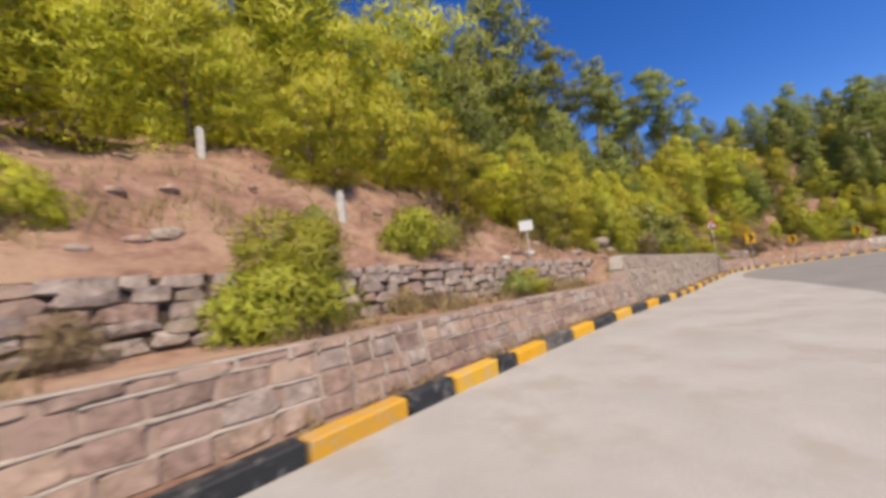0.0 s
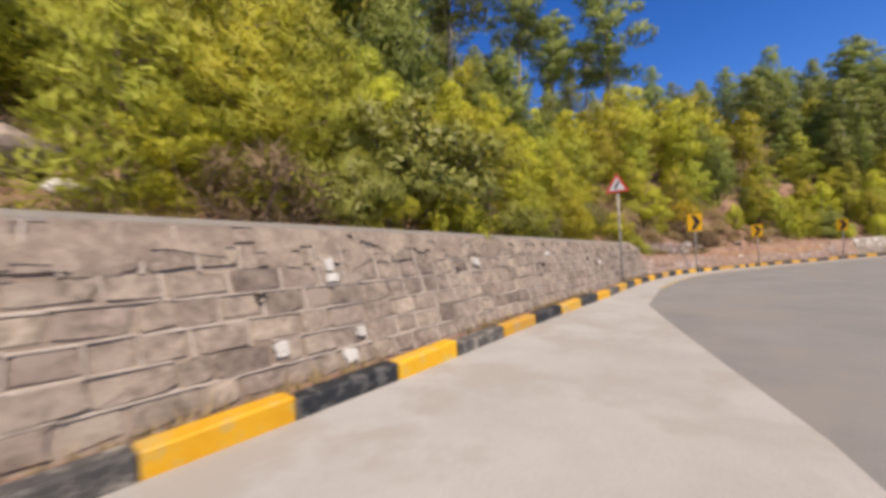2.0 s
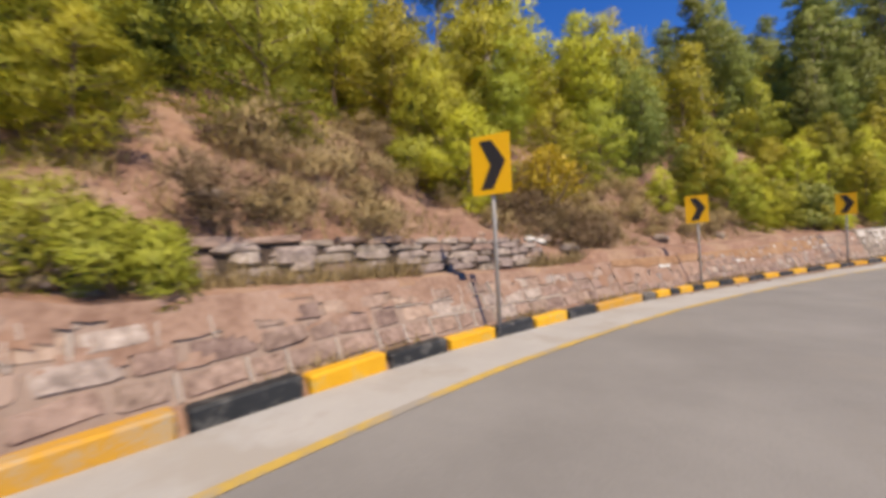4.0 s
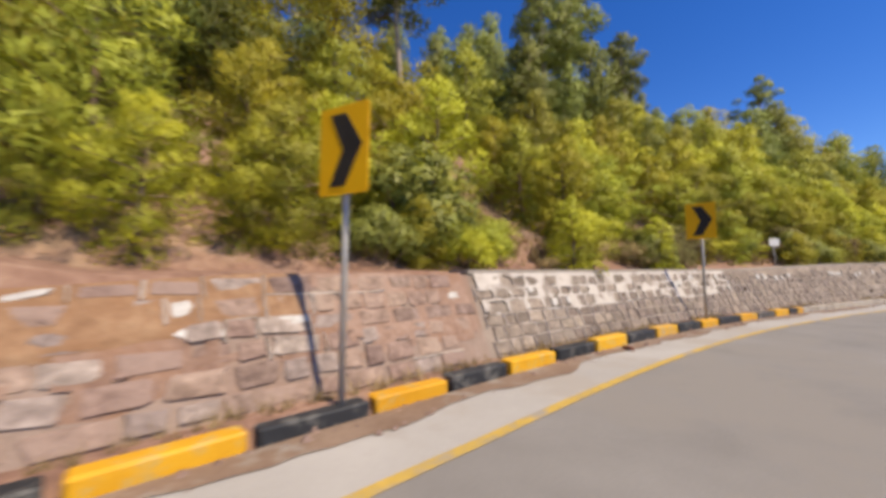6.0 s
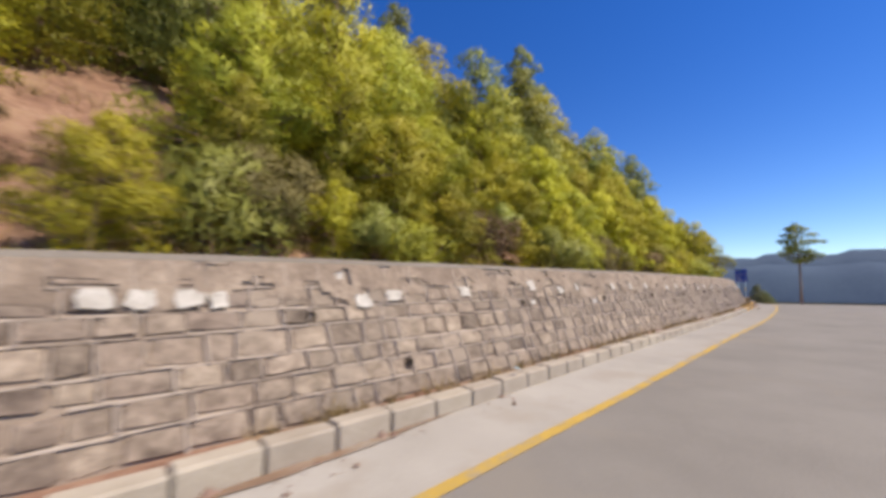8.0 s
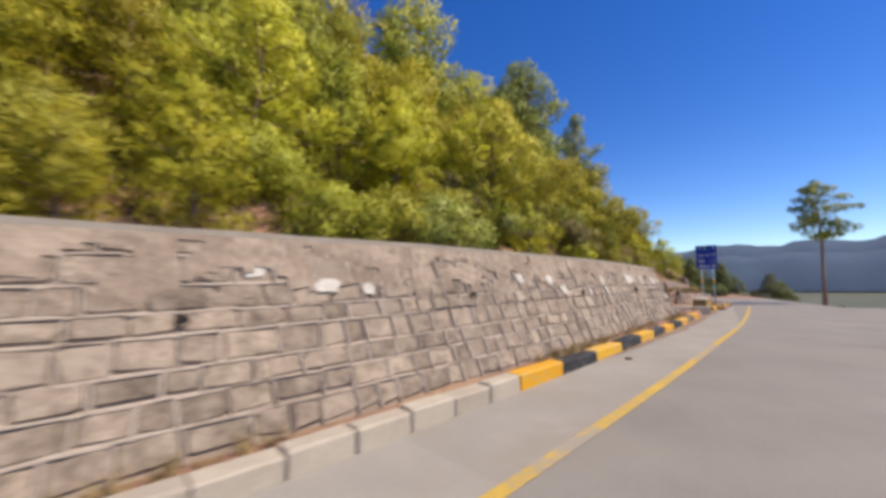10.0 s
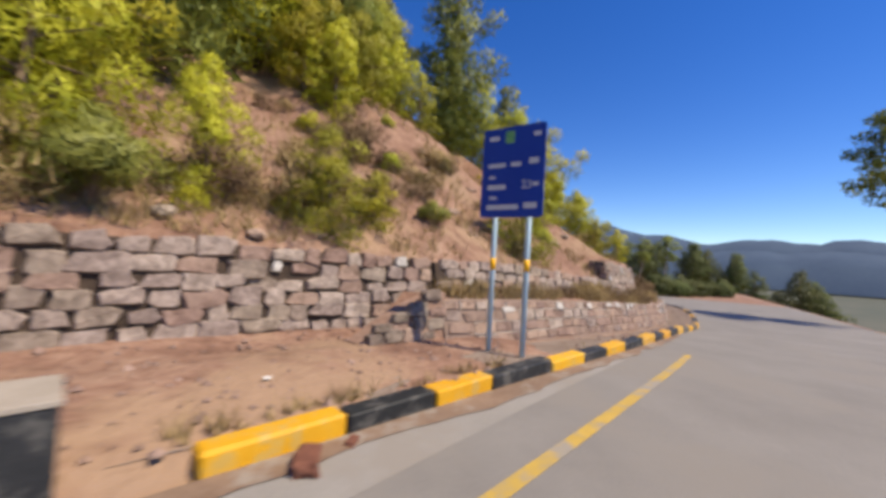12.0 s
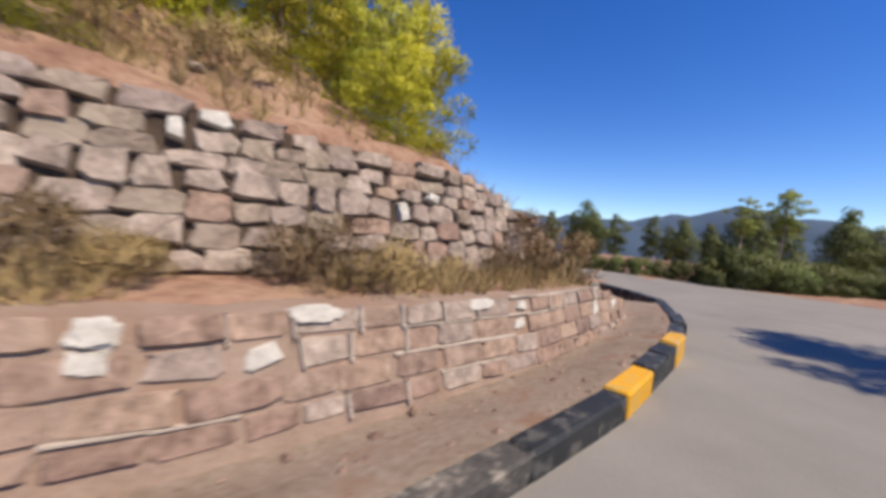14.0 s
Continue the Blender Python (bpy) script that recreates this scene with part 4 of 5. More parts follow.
def shrub(seed, height, spread, leaf, bark, clumps, count, size, width, droop=0.0, clump=0.26):
    """Several stems and a loose crown of leaf clumps."""
    rng = random.Random(seed)
    verts, faces, tv, tf = [], [], [], []
    for i in range(clumps):
        w, q = rng.uniform(0, 6.28), rng.random() ** 0.6
        z = rng.uniform(0.15, 1.0)
        c = Vector((math.cos(w) * spread * 0.62 * q, math.sin(w) * spread * 0.62 * q, height * z * (1 - 0.45 * q * q)))
        if i % 3 == 0:
            limb(tv, tf, Vector((0.05 * math.cos(w), 0.05 * math.sin(w), -0.15)), c, 0.018 * height + 0.006)
        puff(rng, c, clump * spread * rng.uniform(0.7, 1.25), count, size, width, verts, faces, 0.85, droop)
    return mesh("stem", tv, tf, bark), crown_mesh("crown", verts, faces, leaf, Vector((0, 0, height * 0.3)))


def plant(name, label, category, shape, group=""):
    root = new(name, None)
    tagged(root, label, category, group)
    for me in shape:
        ob = part(me.name.split(".")[0], me, root)
        if me.name[:5] != "trunk":
            tagged(ob, kind="stuff")
    return root


YOUNG = [plant("young_pine", "bushy yellow-green young pine on the bank", "pine tree", pine(i, 3.2, 1.5, 0.02, (M_NEEDLE, M_NEEDLE, M_NEEDLE2)[i % 3], M_BARK, 26, 190, 0.19, 0.015, 0.42), "young pines on the bank") for i in range(6)]
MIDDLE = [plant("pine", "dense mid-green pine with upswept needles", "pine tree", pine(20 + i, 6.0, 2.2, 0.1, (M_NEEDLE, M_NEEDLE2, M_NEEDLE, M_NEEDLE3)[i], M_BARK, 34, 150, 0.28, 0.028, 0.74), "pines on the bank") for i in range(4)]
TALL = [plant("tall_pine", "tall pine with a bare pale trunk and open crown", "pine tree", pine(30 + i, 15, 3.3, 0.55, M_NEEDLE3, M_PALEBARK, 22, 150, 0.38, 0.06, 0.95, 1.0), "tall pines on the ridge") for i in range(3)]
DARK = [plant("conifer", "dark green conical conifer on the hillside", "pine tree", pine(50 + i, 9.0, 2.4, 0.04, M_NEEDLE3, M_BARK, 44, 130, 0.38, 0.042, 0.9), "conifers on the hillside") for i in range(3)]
BUSH = [plant("bush", "low olive-green bush on dry soil", "bush", shrub(60 + i, 0.9, 1.0, (M_NEEDLE, M_LEAF, M_OLIVE, M_NEEDLE2)[i], M_BARK, 26, 150, 0.13, 0.012), "bushes on the bank") for i in range(4)]
DRY = [plant("dry_shrub", "dry brown brush with bare twigs", "shrub", shrub(80 + i, 0.8, 0.9, (M_BRUSH, M_GRASS)[i % 2], M_BARK, 22, 46, 0.2, 0.009, -0.2), "dry shrubs on the bank") for i in range(4)]
GREY = [plant("broadleaf_tree", "round grey-green broadleaf tree above the wall", "tree", shrub(70, 2.6, 2.2, M_LEAF, M_BARK, 70, 110, 0.16, 0.045, 0.2, 0.2))]
AUTUMN = [plant("yellow_tree", "sparse small tree with yellow autumn leaves", "tree", shrub(71, 3.0, 2.1, M_GOLD, M_BARK, 60, 50, 0.15, 0.034, 0.2, 0.2))]
HEDGE = [plant("hedge_bush", "dark green roadside bush at the bend", "bush", shrub(64 + i, 0.9, 1.0, M_DEEP, M_BARK, 26, 150, 0.13, 0.014), "bushes at the outer edge of the bend") for i in range(2)]
FAR = [plant("far_tree", "dark green tree beyond the bend", "tree", pine(55 + i, 8.0, 2.6, 0.12, M_DEEP, M_BARK, 36, 110, 0.38, 0.055, 0.95, float(i)), "trees beyond the bend") for i in range(2)]
USED = set()


CLEARINGS = ((60.5, 2.4, 0.85, 2.6), (67.2, 4.3, 1.7, 2.8), (73.0, 3.2, 1.8, 2.7), (45.2, 7.2, 1.9, 5.2), (50.6, 8.6, 2.4, 2.0), (52.2, 3.4, 0.9, 1.6))


def place(kinds, i, s, lat, size, twist=0.0, sink=0.05):
    if kinds is not DRY and kinds is not TALL and any(((s - a) / ra) ** 2 + ((lat - face2_at(s) - b) / rb) ** 2 < 1 for a, b, ra, rb in CLEARINGS):
        return None
    proto = kinds[i % len(kinds)]
    m = turned(s, lat, ground_h(s, lat) - sink, twist) @ Matrix.Diagonal((size, size, size * (0.9 + 0.2 * ((i * 7) % 10) / 10), 1))
    if proto not in USED:
        USED.add(proto)
        proto.matrix_basis = m
        return proto
    ob = copy_thing(proto, m)
    ob.matrix_basis = m
    return ob


def bare_earth(s, lat):
    """Stretches of the bank that carry no trees."""
    u = lat - face2_at(s)
    return (s < 10 and u < 4.4) or (s < 3.5 and u < 5.8) or (10 <= s < 18.4 and u < 2.4) or (39 < s < 51 and u < 1.8) or (43 < s < 50 and u < 3.6) or (107 < s < 116 and u < 0.8) \
        or (115 < s < 127 and u < 7.5) or (36 < s < 41.5 and u < 6.5 and (s * 7.3 + u * 3.1) % 1 < 0.7) or (127 <= s and u < 3.0) or (130.5 < s and u < 4.5) or (54.5 < s < 56.5 and 2.0 < u < 5)


rng = random.Random(11)
for s in np.arange(-10, 138, 1.9):
    for u in (0.35, 1.9, 3.6, 5.6, 7.8, 10.2, 13, 16.5, 20.5, 26):
        ss, lat = s + rng.uniform(-0.9, 0.9), face2_at(s) + u + rng.uniform(-0.5, 0.6)
        pick, turn, size, i = rng.random(), rng.uniform(0, 6.28), rng.uniform(0.7, 1.2), rng.randrange(12)
        if u > 25 and s > 45 or u > 12 and rng.random() < 0.55 or u > 5 and rng.random() < 0.32 or bare_earth(ss, lat) or (u < 1 and rng.random() < 0.15):
            continue
        if s > 127 and u > 9:
            continue
        if u < 1:
            place(YOUNG if pick < 0.6 else BUSH, i, ss, lat, size * 0.5 if pick < 0.6 else size * 1.1, turn)
        elif u < 3:
            place(YOUNG, i, ss, lat, size * 0.85, turn)
        elif u < 7:
            place(YOUNG, i, ss, lat, size * 1.15, turn) if pick < 0.75 else place(MIDDLE, i, ss, lat, size * 0.75, turn)
        elif u < 15:
            place(MIDDLE if pick < (0.78 if s > 12 else 1) else DARK, i if s > 12 else 2 * i, ss, lat, size * 0.85, turn)
        else:
            place(MIDDLE if pick < (0.6 if s > 12 else 1) else DARK, i if s > 12 else 2 * i, ss, lat, size * (1.35 if s < 45 else 1.0), turn)
# low growth crowding over the copings, the dull olive bushes darkened for its shade
for s in np.arange(18.6, 107, 0.95):
    ss, u = s + rng.uniform(-0.4, 0.4), rng.uniform(0.2, 1.5)
    pick, turn, size, i = rng.random(), rng.uniform(0, 6.28), rng.uniform(0.75, 1.25), rng.randrange(12)
    if not 36 < ss < 52 and not 15.2 < ss < 18.6:
        place(BUSH if pick < 0.62 or pick < 0.74 and ss > 97 else DRY if pick < 0.74 else YOUNG, i if pick >= 0.62 else (3, 2, 0, 3, 1, 0)[i % 6], ss, face2_at(ss) + u, size * (1.15 if pick < 0.74 else 0.52), turn)
for s in np.arange(52, 107, 1.7):
    place(YOUNG, rng.randrange(12), s + rng.uniform(-0.6, 0.6), face2_at(s) + rng.uniform(1.6, 3.4), rng.uniform(0.7, 1.05), rng.uniform(0, 6.28))
# trees and bushes that stand out one by one
for i, (s, lat, size) in enumerate(((56.5, 31.0, 1.0), (52.0, 29.5, 1.05), (46.0, 19.5, 1.0), (62.0, 14.0, 0.8), (75.0, 17.0, 0.9), (77.0, 19.5, 0.95), (67.8, 12.5, 0.75), (97.5, 15.5, 0.75), (82.5, 18.5, 0.8), (24.6, 22.5, 0.95), (36.3, 18.2, 1.3), (42.0, 18.5, 1.15), (48.7, 15.2, 1.3), (18.1, 25.1, 1.0), (7.0, 28.0, 0.9))):
    place(TALL, i, s, lat, size, i * 1.3)
for i, (s, lat, size) in enumerate(((32.1, 20.6, 2.8), (40.0, 26.0, 1.5), (22.0, 21.0, 1.5), (114.5, 11.0, 1.15), (118.5, 14.0, 1.0))):
    place(DARK, i, s, lat, size, i * 2.1)
place(YOUNG, 2, 122.4, 4.95, 0.8, 0.4)
place(YOUNG, 2, 116.6, 5.7, 0.6, 2.4)
place(GREY, 0, 22.6, 5.4, 1.2, 0.4)
place(GREY, 0, 58.0, 5.5, 0.8, 2.0)
for i, (s, size) in enumerate(((57.0, 0.9), (57.8, 1.0), (58.6, 0.95), (59.3, 0.8))):
    place(BUSH, (1, 3, 0, 3)[i], s, face2_at(s) + 0.3 + 0.2 * (i % 2), size, i * 1.4)
place(AUTUMN, 0, 44.2, 6.5, 0.85)
place(BUSH, 3, 40.8, 7.6, 1.5, 0.3)
place(BUSH, 3, 42.1, 8.0, 1.25, 1.3)
place(MIDDLE, 1, 74.6, 7.6, 1.1, 0.8)
place(BUSH, 3, 2.2, 4.4, 1.1, 1.0)
place(BUSH, 3, 2.0, 4.55, 1.0, 2.0)
place(BUSH, 3, 2.4, 4.7, 1.1, 3.0, -0.5)
place(BUSH, 3, 5.5, 5.5, 1.15, 1.4)
for i, (s, lat, size) in enumerate(((7.4, 4.1, 0.7), (6.6, 4.0, 0.6), (13.2, 6.0, 0.5), (15.0, 5.7, 0.6), (0.0, 6.6, 0.8), (3.8, 6.4, 0.7), (121.9, 4.8, 0.5), (125.1, 5.3, 0.4),
                                    (109.0, 6.4, 1.3), (113.6, 6.2, 1.2), (44.0, 5.4, 0.5))):
    place(BUSH, i, s, lat, size, i * 0.9)
for i, (s, lat, size) in enumerate(((126.0, 7.0, 0.55), (130.5, 6.9, 0.72), (128.8, 4.5, 0.42), (132.4, 4.3, 0.5), (131.8, 7.4, 0.8), (133.2, 6.2, 0.8), (134.3, 6.6, 1.05), (129.3, 9.2, 0.8),
                                    (12.6, 6.3, 0.75), (14.6, 6.3, 0.95), (18.3, 5.4, 0.5), (17.8, 5.7, 0.85))):
    place(YOUNG, i, s, lat, size, i * 1.1)
# Unseen tree added beside the road to cast the shadow across the bend.
place(TALL, 0, 138.6, -6.6, 0.82, 0.5)
# outer edge of the bend: low hedge, taller bushes and a tree
for i in range(9):
    place(HEDGE, i, 150 + 0.35 * i + rng.uniform(-0.4, 0.4), 12.5 - 1.0 * i + rng.uniform(-0.3, 0.3), 1.1, i)
for i in range(11):
    place(HEDGE, i, 151.5 + 1.0 * i, 3.6 - 0.62 * i + rng.uniform(-0.4, 0.4), rng.uniform(1.5, 2.1), i)
for i, (s, lat, size) in enumerate(((165, 2.4, 0.5), (168, 5.2, 0.42))):
    place(TALL, i, s, lat, size, i)
# wood along the far side of the valley road
for i in range(56):
    place(FAR, i, 174 + rng.uniform(0, 34), 30 - 1.7 * i + rng.uniform(-2, 2), rng.uniform(0.6, 1.05), i * 1.1)
# wood on the hill's shoulder
for i, s in enumerate(np.arange(44, 112, 2.2)):
    place(MIDDLE if i % 2 else DARK, i, s + rng.uniform(-1, 1), 30 + 7 * (i % 2) + rng.uniform(-2, 2), rng.uniform(0.9, 1.5), i * 2.3)
for i, (s, lat, size) in enumerate(((47.5, 14.5, 1.5), (50.5, 16.0, 1.6), (53.5, 13.0, 1.3), (56.5, 15.0, 1.5), (59.0, 12.5, 1.2))):
    place(MIDDLE, 2 * i, s, lat, size, i * 1.4)
# high trees behind the first stretch
for i, s in enumerate(np.arange(-12, 34, 2.6)):
    place(MIDDLE, 2 * i if s < 12 else i, s + rng.uniform(-1, 1), 21.5 + 5 * (i % 2) + rng.uniform(-1.5, 1.5), rng.uniform(2.2, 2.9) if i % 3 else rng.uniform(1.7, 2.3), i * 1.7)
# young pines crowding down to the end of the long wall
for i in range(9):
    place(YOUNG, i, 99 + 1.6 * i + rng.uniform(-0.4, 0.4), face2_at(99 + 1.6 * i) + rng.uniform(0.7, 2.0), rng.uniform(0.75, 1.1), i * 1.9)
# trees on the brow above the bare slope
for i, (s, lat, size) in enumerate(((115.0, 13.0, 1.0), (117.2, 14.5, 1.1), (119.0, 13.6, 1.05), (120.6, 15.0, 1.2), (122.2, 14.0, 1.0), (123.8, 15.2, 1.1), (125.4, 14.2, 0.9), (127.0, 15.0, 0.85), (118.2, 17.5, 1.3), (121.5, 18.0, 1.3), (124.6, 18.0, 1.2))):
    place(MIDDLE, (1, 0, 3, 2)[i % 4], s, lat, size, i * 1.7)
# foliage hanging down over the bare slope
for i, (s, u, size) in enumerate(((117.5, 1.0, 0.38), (119.4, 5.7, 0.85), (120.8, 6.4, 0.9), (122.1, 7.0, 0.8), (123.5, 7.3, 0.8), (124.9, 7.0, 0.7), (118.9, 6.8, 1.0), (121.4, 8.2, 1.0))):
    place(YOUNG, i, s, face2_at(s) + u, size, i * 1.6)
for i in range(26):
    s = rng.uniform(117, 126)
    place(DRY if i % 3 else BUSH, i, s, face2_at(s) + rng.uniform(1.0, 6.0), rng.uniform(0.3, 0.6), i * 1.3)
# full crowns over the far end of the long wall
for i, s in enumerate(np.arange(82, 108, 2.9)):
    place(MIDDLE, (1, 2, 3, 0)[i % 4], s, face2_at(s) + 7.6 + 1.6 * (i % 2), 0.92 + 0.2 * (i % 3), i * 1.3)
# dry brush and seedlings in the clearings
for i in range(34):
    s, u, rs, ru = CLEARINGS[i % 3]
    s += rng.uniform(-0.8, 0.8) * rs
    place(DRY, 1 + 2 * (i // 3 % 2) if i % 5 else 2, s, face2_at(s) + u + rng.uniform(-0.95, 0.6) * ru, rng.uniform(0.35, 0.8), i * 1.7)
# dry brush on the terraces and banks
for i in range(46):
    s = rng.uniform(36, 52)
    place(DRY, 1 + 2 * (i % 2), s, face2_at(s) + rng.uniform(0.3, 6.5), rng.uniform(0.5, 1.2), i * 1.1)
for i in range(90):
    s = rng.choice((rng.uniform(-6, 12), rng.uniform(36, 53), rng.uniform(36, 53), rng.uniform(108, 119), rng.uniform(119, 136)))
    f, f2 = face_at(s), face2_at(s)
    lat = rng.uniform(f + 0.5 + bat_at(s) * top_at(s), f2 - 0.1) if rng.random() < 0.45 and not 36 < s < 54 and not 107 < s < 118.5 else f2 + rng.uniform(0.6, 4.5)
    place(DRY, i, s, lat, rng.uniform(0.35, 0.75) if lat < f2 else rng.uniform(0.5, 1.3), i * 1.3)
for i, (s, lat, size) in enumerate(((43.2, 5.0, 1.0), (44.0, 5.2, 1.2), (44.6, 4.9, 0.8), (43.8, 5.8, 1.3), (45.2, 5.6, 0.9), (134.5, 3.6, 1.3), (135.3, 3.3, 1.2), (131.0, 3.05, 0.7), (129.0, 3.0, 0.8), (6.4, 6.1, 1.5), (7.6, 6.4, 1.0))):
    place(DRY, 2 * i, s, lat, size, i * 0.7)


for i in range(20):
    s = 119.5 + 0.78 * i + rng.uniform(-0.3, 0.3)
    place(DRY, i, s, face2_at(s) - rng.uniform(0.1, 0.35), rng.uniform(0.3, 0.65), i * 1.9)


# ---- dry grass and stones on the bank ----
def build_grass():
    rng = random.Random(21)
    verts, faces = [], []
    for _ in range(32000):
        s = rng.uniform(-8, 137)
        f, f2 = face_at(s), face2_at(s)
        two = top2_at(s) > top_at(s) + 0.3
        r = rng.random()
        if two and r < 0.4 and not 107 < s < 118:
            lat = rng.uniform(f + 0.3 + bat_at(s) * top_at(s), f2)
        elif r < 0.9:
            lat = f2 + 0.3 + abs(rng.gauss(0, 2.8))
        else:
            lat = kerb_at(s) + rng.uniform(0.22, 0.35)
        if noise.noise(Vector((s * 0.5, lat * 0.5, 8))) < -0.05:
            continue
        c = at(s, lat, ground_h(s, lat) - 0.02)
        size = rng.uniform(0.14, 0.42) * (0.5 if r >= 0.9 else 1.0)
        for _ in range(5):
            d = Vector((rng.gauss(0, 0.45), rng.gauss(0, 0.45), 1)).normalized()
            side = d.cross(Vector((rng.gauss(0, 1), rng.gauss(0, 1), 0.1))).normalized() * 0.009
            o = len(verts)
            verts += [c + side, c - side, c + d * size * rng.uniform(0.7, 1.3)]
            faces.append((o, o + 1, o + 2))
    tagged(new("dry_grass", mesh("dry_grass", verts, faces, M_GRASS)), "straw-coloured dry grass on the bank", "grass", kind="stuff")


def boulder_mesh(seed, mats, white=False):
    bm = bmesh.new()
    bmesh.ops.create_icosphere(bm, subdivisions=2, radius=0.5)
    off = Vector((seed * 3.7, seed * 1.3, 0))
    for v in bm.verts:
        n = v.co.normalized()
        v.co *= 1 + 0.35 * noise.noise(n * 1.6 + off) + 0.15 * noise.noise(n * 4 + off)
        v.co.z *= 0.75
    me = bpy.data.meshes.new("boulder")
    bm.to_mesh(me)
    bm.free()
    for m in mats:
        me.materials.append(m)
    return me


def build_boulders():
    rng = random.Random(33)
    shapes = [boulder_mesh(i, (M_PINK if i % 2 else M_STONE,)) for i in range(5)]
    spots = [(16.9, 5.9, 0.85), (15.5, 5.6, 0.35), (13.0, 5.4, 0.4), (42.6, 5.3, 0.4), (43.2, 5.0, 0.5), (108.3, 3.6, 0.5), (108.8, 4.2, 0.45), (109.6, 4.9, 0.4), (118.0, 7.6, 0.3), (120.6, 7.0, 0.35), (122.8, 8.6, 0.4), (123.6, 7.4, 0.3)]
    for _ in range(95):
        s = rng.choice((rng.uniform(-4, 16), rng.uniform(36, 53), rng.uniform(108, 131)))
        spots.append((s, face2_at(s) + (0.4 if s < 125 else 1.6) + abs(rng.gauss(0, 2.0)), rng.uniform(0.12, 0.45)))
    for i, (s, lat, size) in enumerate(spots):
        m = turned(s, lat, ground_h(s, lat) + size * 0.12, rng.uniform(0, 6)) @ Matrix.Diagonal((size * rng.uniform(0.9, 1.4), size, size * rng.uniform(0.7, 1.0), 1))
        thing("boulder", "weathered rock lying on the red bank", "rock", m, "rocks on the bank", data=shapes[i % 5])
    white = boulder_mesh(9, (M_WHITE,))
    for s, lat, size in ((17.3, 5.7, 0.4), (9.6, 5.3, 0.3), (42.0, 5.2, 0.3), (42.4, 5.25, 0.3), (8.2, 5.2, 0.22)):
        m = turned(s, lat, ground_h(s, lat) + size * 0.15, s) @ Matrix.Diagonal((size * 1.3, size, size * 0.8, 1))
        thing("painted_rock", "whitewashed rock on the bank", "rock", m, "whitewashed rocks", data=white)


def build_gravel():
    """Pebbles, clods and chips strewn on the earth, the verge and at the foot of the kerb."""
    rng = random.Random(77)
    verts, faces, idx = [], [], []
    for _ in range(2800):
        r = rng.random()
        if r < 0.35:
            s = rng.uniform(107.8, 118)
            lat = rng.uniform(kerb_at(s) + 0.05, face2_at(s) - 0.1)
            h = ground_h(s, lat) + 0.01
        elif r < 0.6:
            s = rng.uniform(114, 137)
            lat = rng.uniform(kerb_at(s) + 0.22, face_at(s))
            h = kerb_h(s) - 0.19 * min(1.0, (lat - kerb_at(s) - 0.15) / max(0.2, face_at(s) - kerb_at(s) - 0.15) * 1.25)
        elif r < 0.8:
            s = rng.uniform(44, 77)
            lat, h = kerb_at(s) - 0.4 * rng.random() ** 2, 0.01
        else:
            s = rng.choice((rng.uniform(-6, 16), rng.uniform(36, 53), rng.uniform(115, 132)))
            lat = face2_at(s) + rng.uniform(0.2, 4.5)
            h = ground_h(s, lat)
        size = 0.01 + 0.045 * rng.random() ** 4
        c, o = at(s, lat, h), len(verts)
        for x, y, z in ((1, 0, 0), (0, 1, 0), (-1, 0, 0), (0, -1, 0), (0, 0, 0.8), (0, 0, -0.6)):
            verts.append(c + Vector((x, y, z)) * size * rng.uniform(0.6, 1.4))
        faces += [(o, o + 1, o + 4), (o + 1, o + 2, o + 4), (o + 2, o + 3, o + 4), (o + 3, o, o + 4)]
    tagged(new("gravel", mesh("gravel", verts, faces, M_PINK)), "loose pebbles and chips on the earth beside the road", "gravel", kind="stuff")


build_grass()
build_boulders()
build_gravel()


# ---- signs and road furniture ----
def prism(name, outline, depth, *mats):
    """A flat plate facing -x with the given outline in y and z."""
    n = len(outline)
    v = [(-depth / 2, y, z) for y, z in outline] + [(depth / 2, y, z) for y, z in outline]
    f = [tuple(range(n))[::-1], tuple(range(n, 2 * n))] + [(i, (i + 1) % n, n + (i + 1) % n, n + i) for i in range(n)]
    return mesh(name, v, f, *mats)


def rounded(y0, y1, z0, z1, r, n=4):
    out = []
    for cy, cz, a in ((y1 - r, z1 - r, 0), (y0 + r, z1 - r, 90), (y0 + r, z0 + r, 180), (y1 - r, z0 + r, 270)):
        out += [(cy + r * math.cos(radians(a + 90 * k / n)), cz + r * math.sin(radians(a + 90 * k / n))) for k in range(n + 1)]
    return out


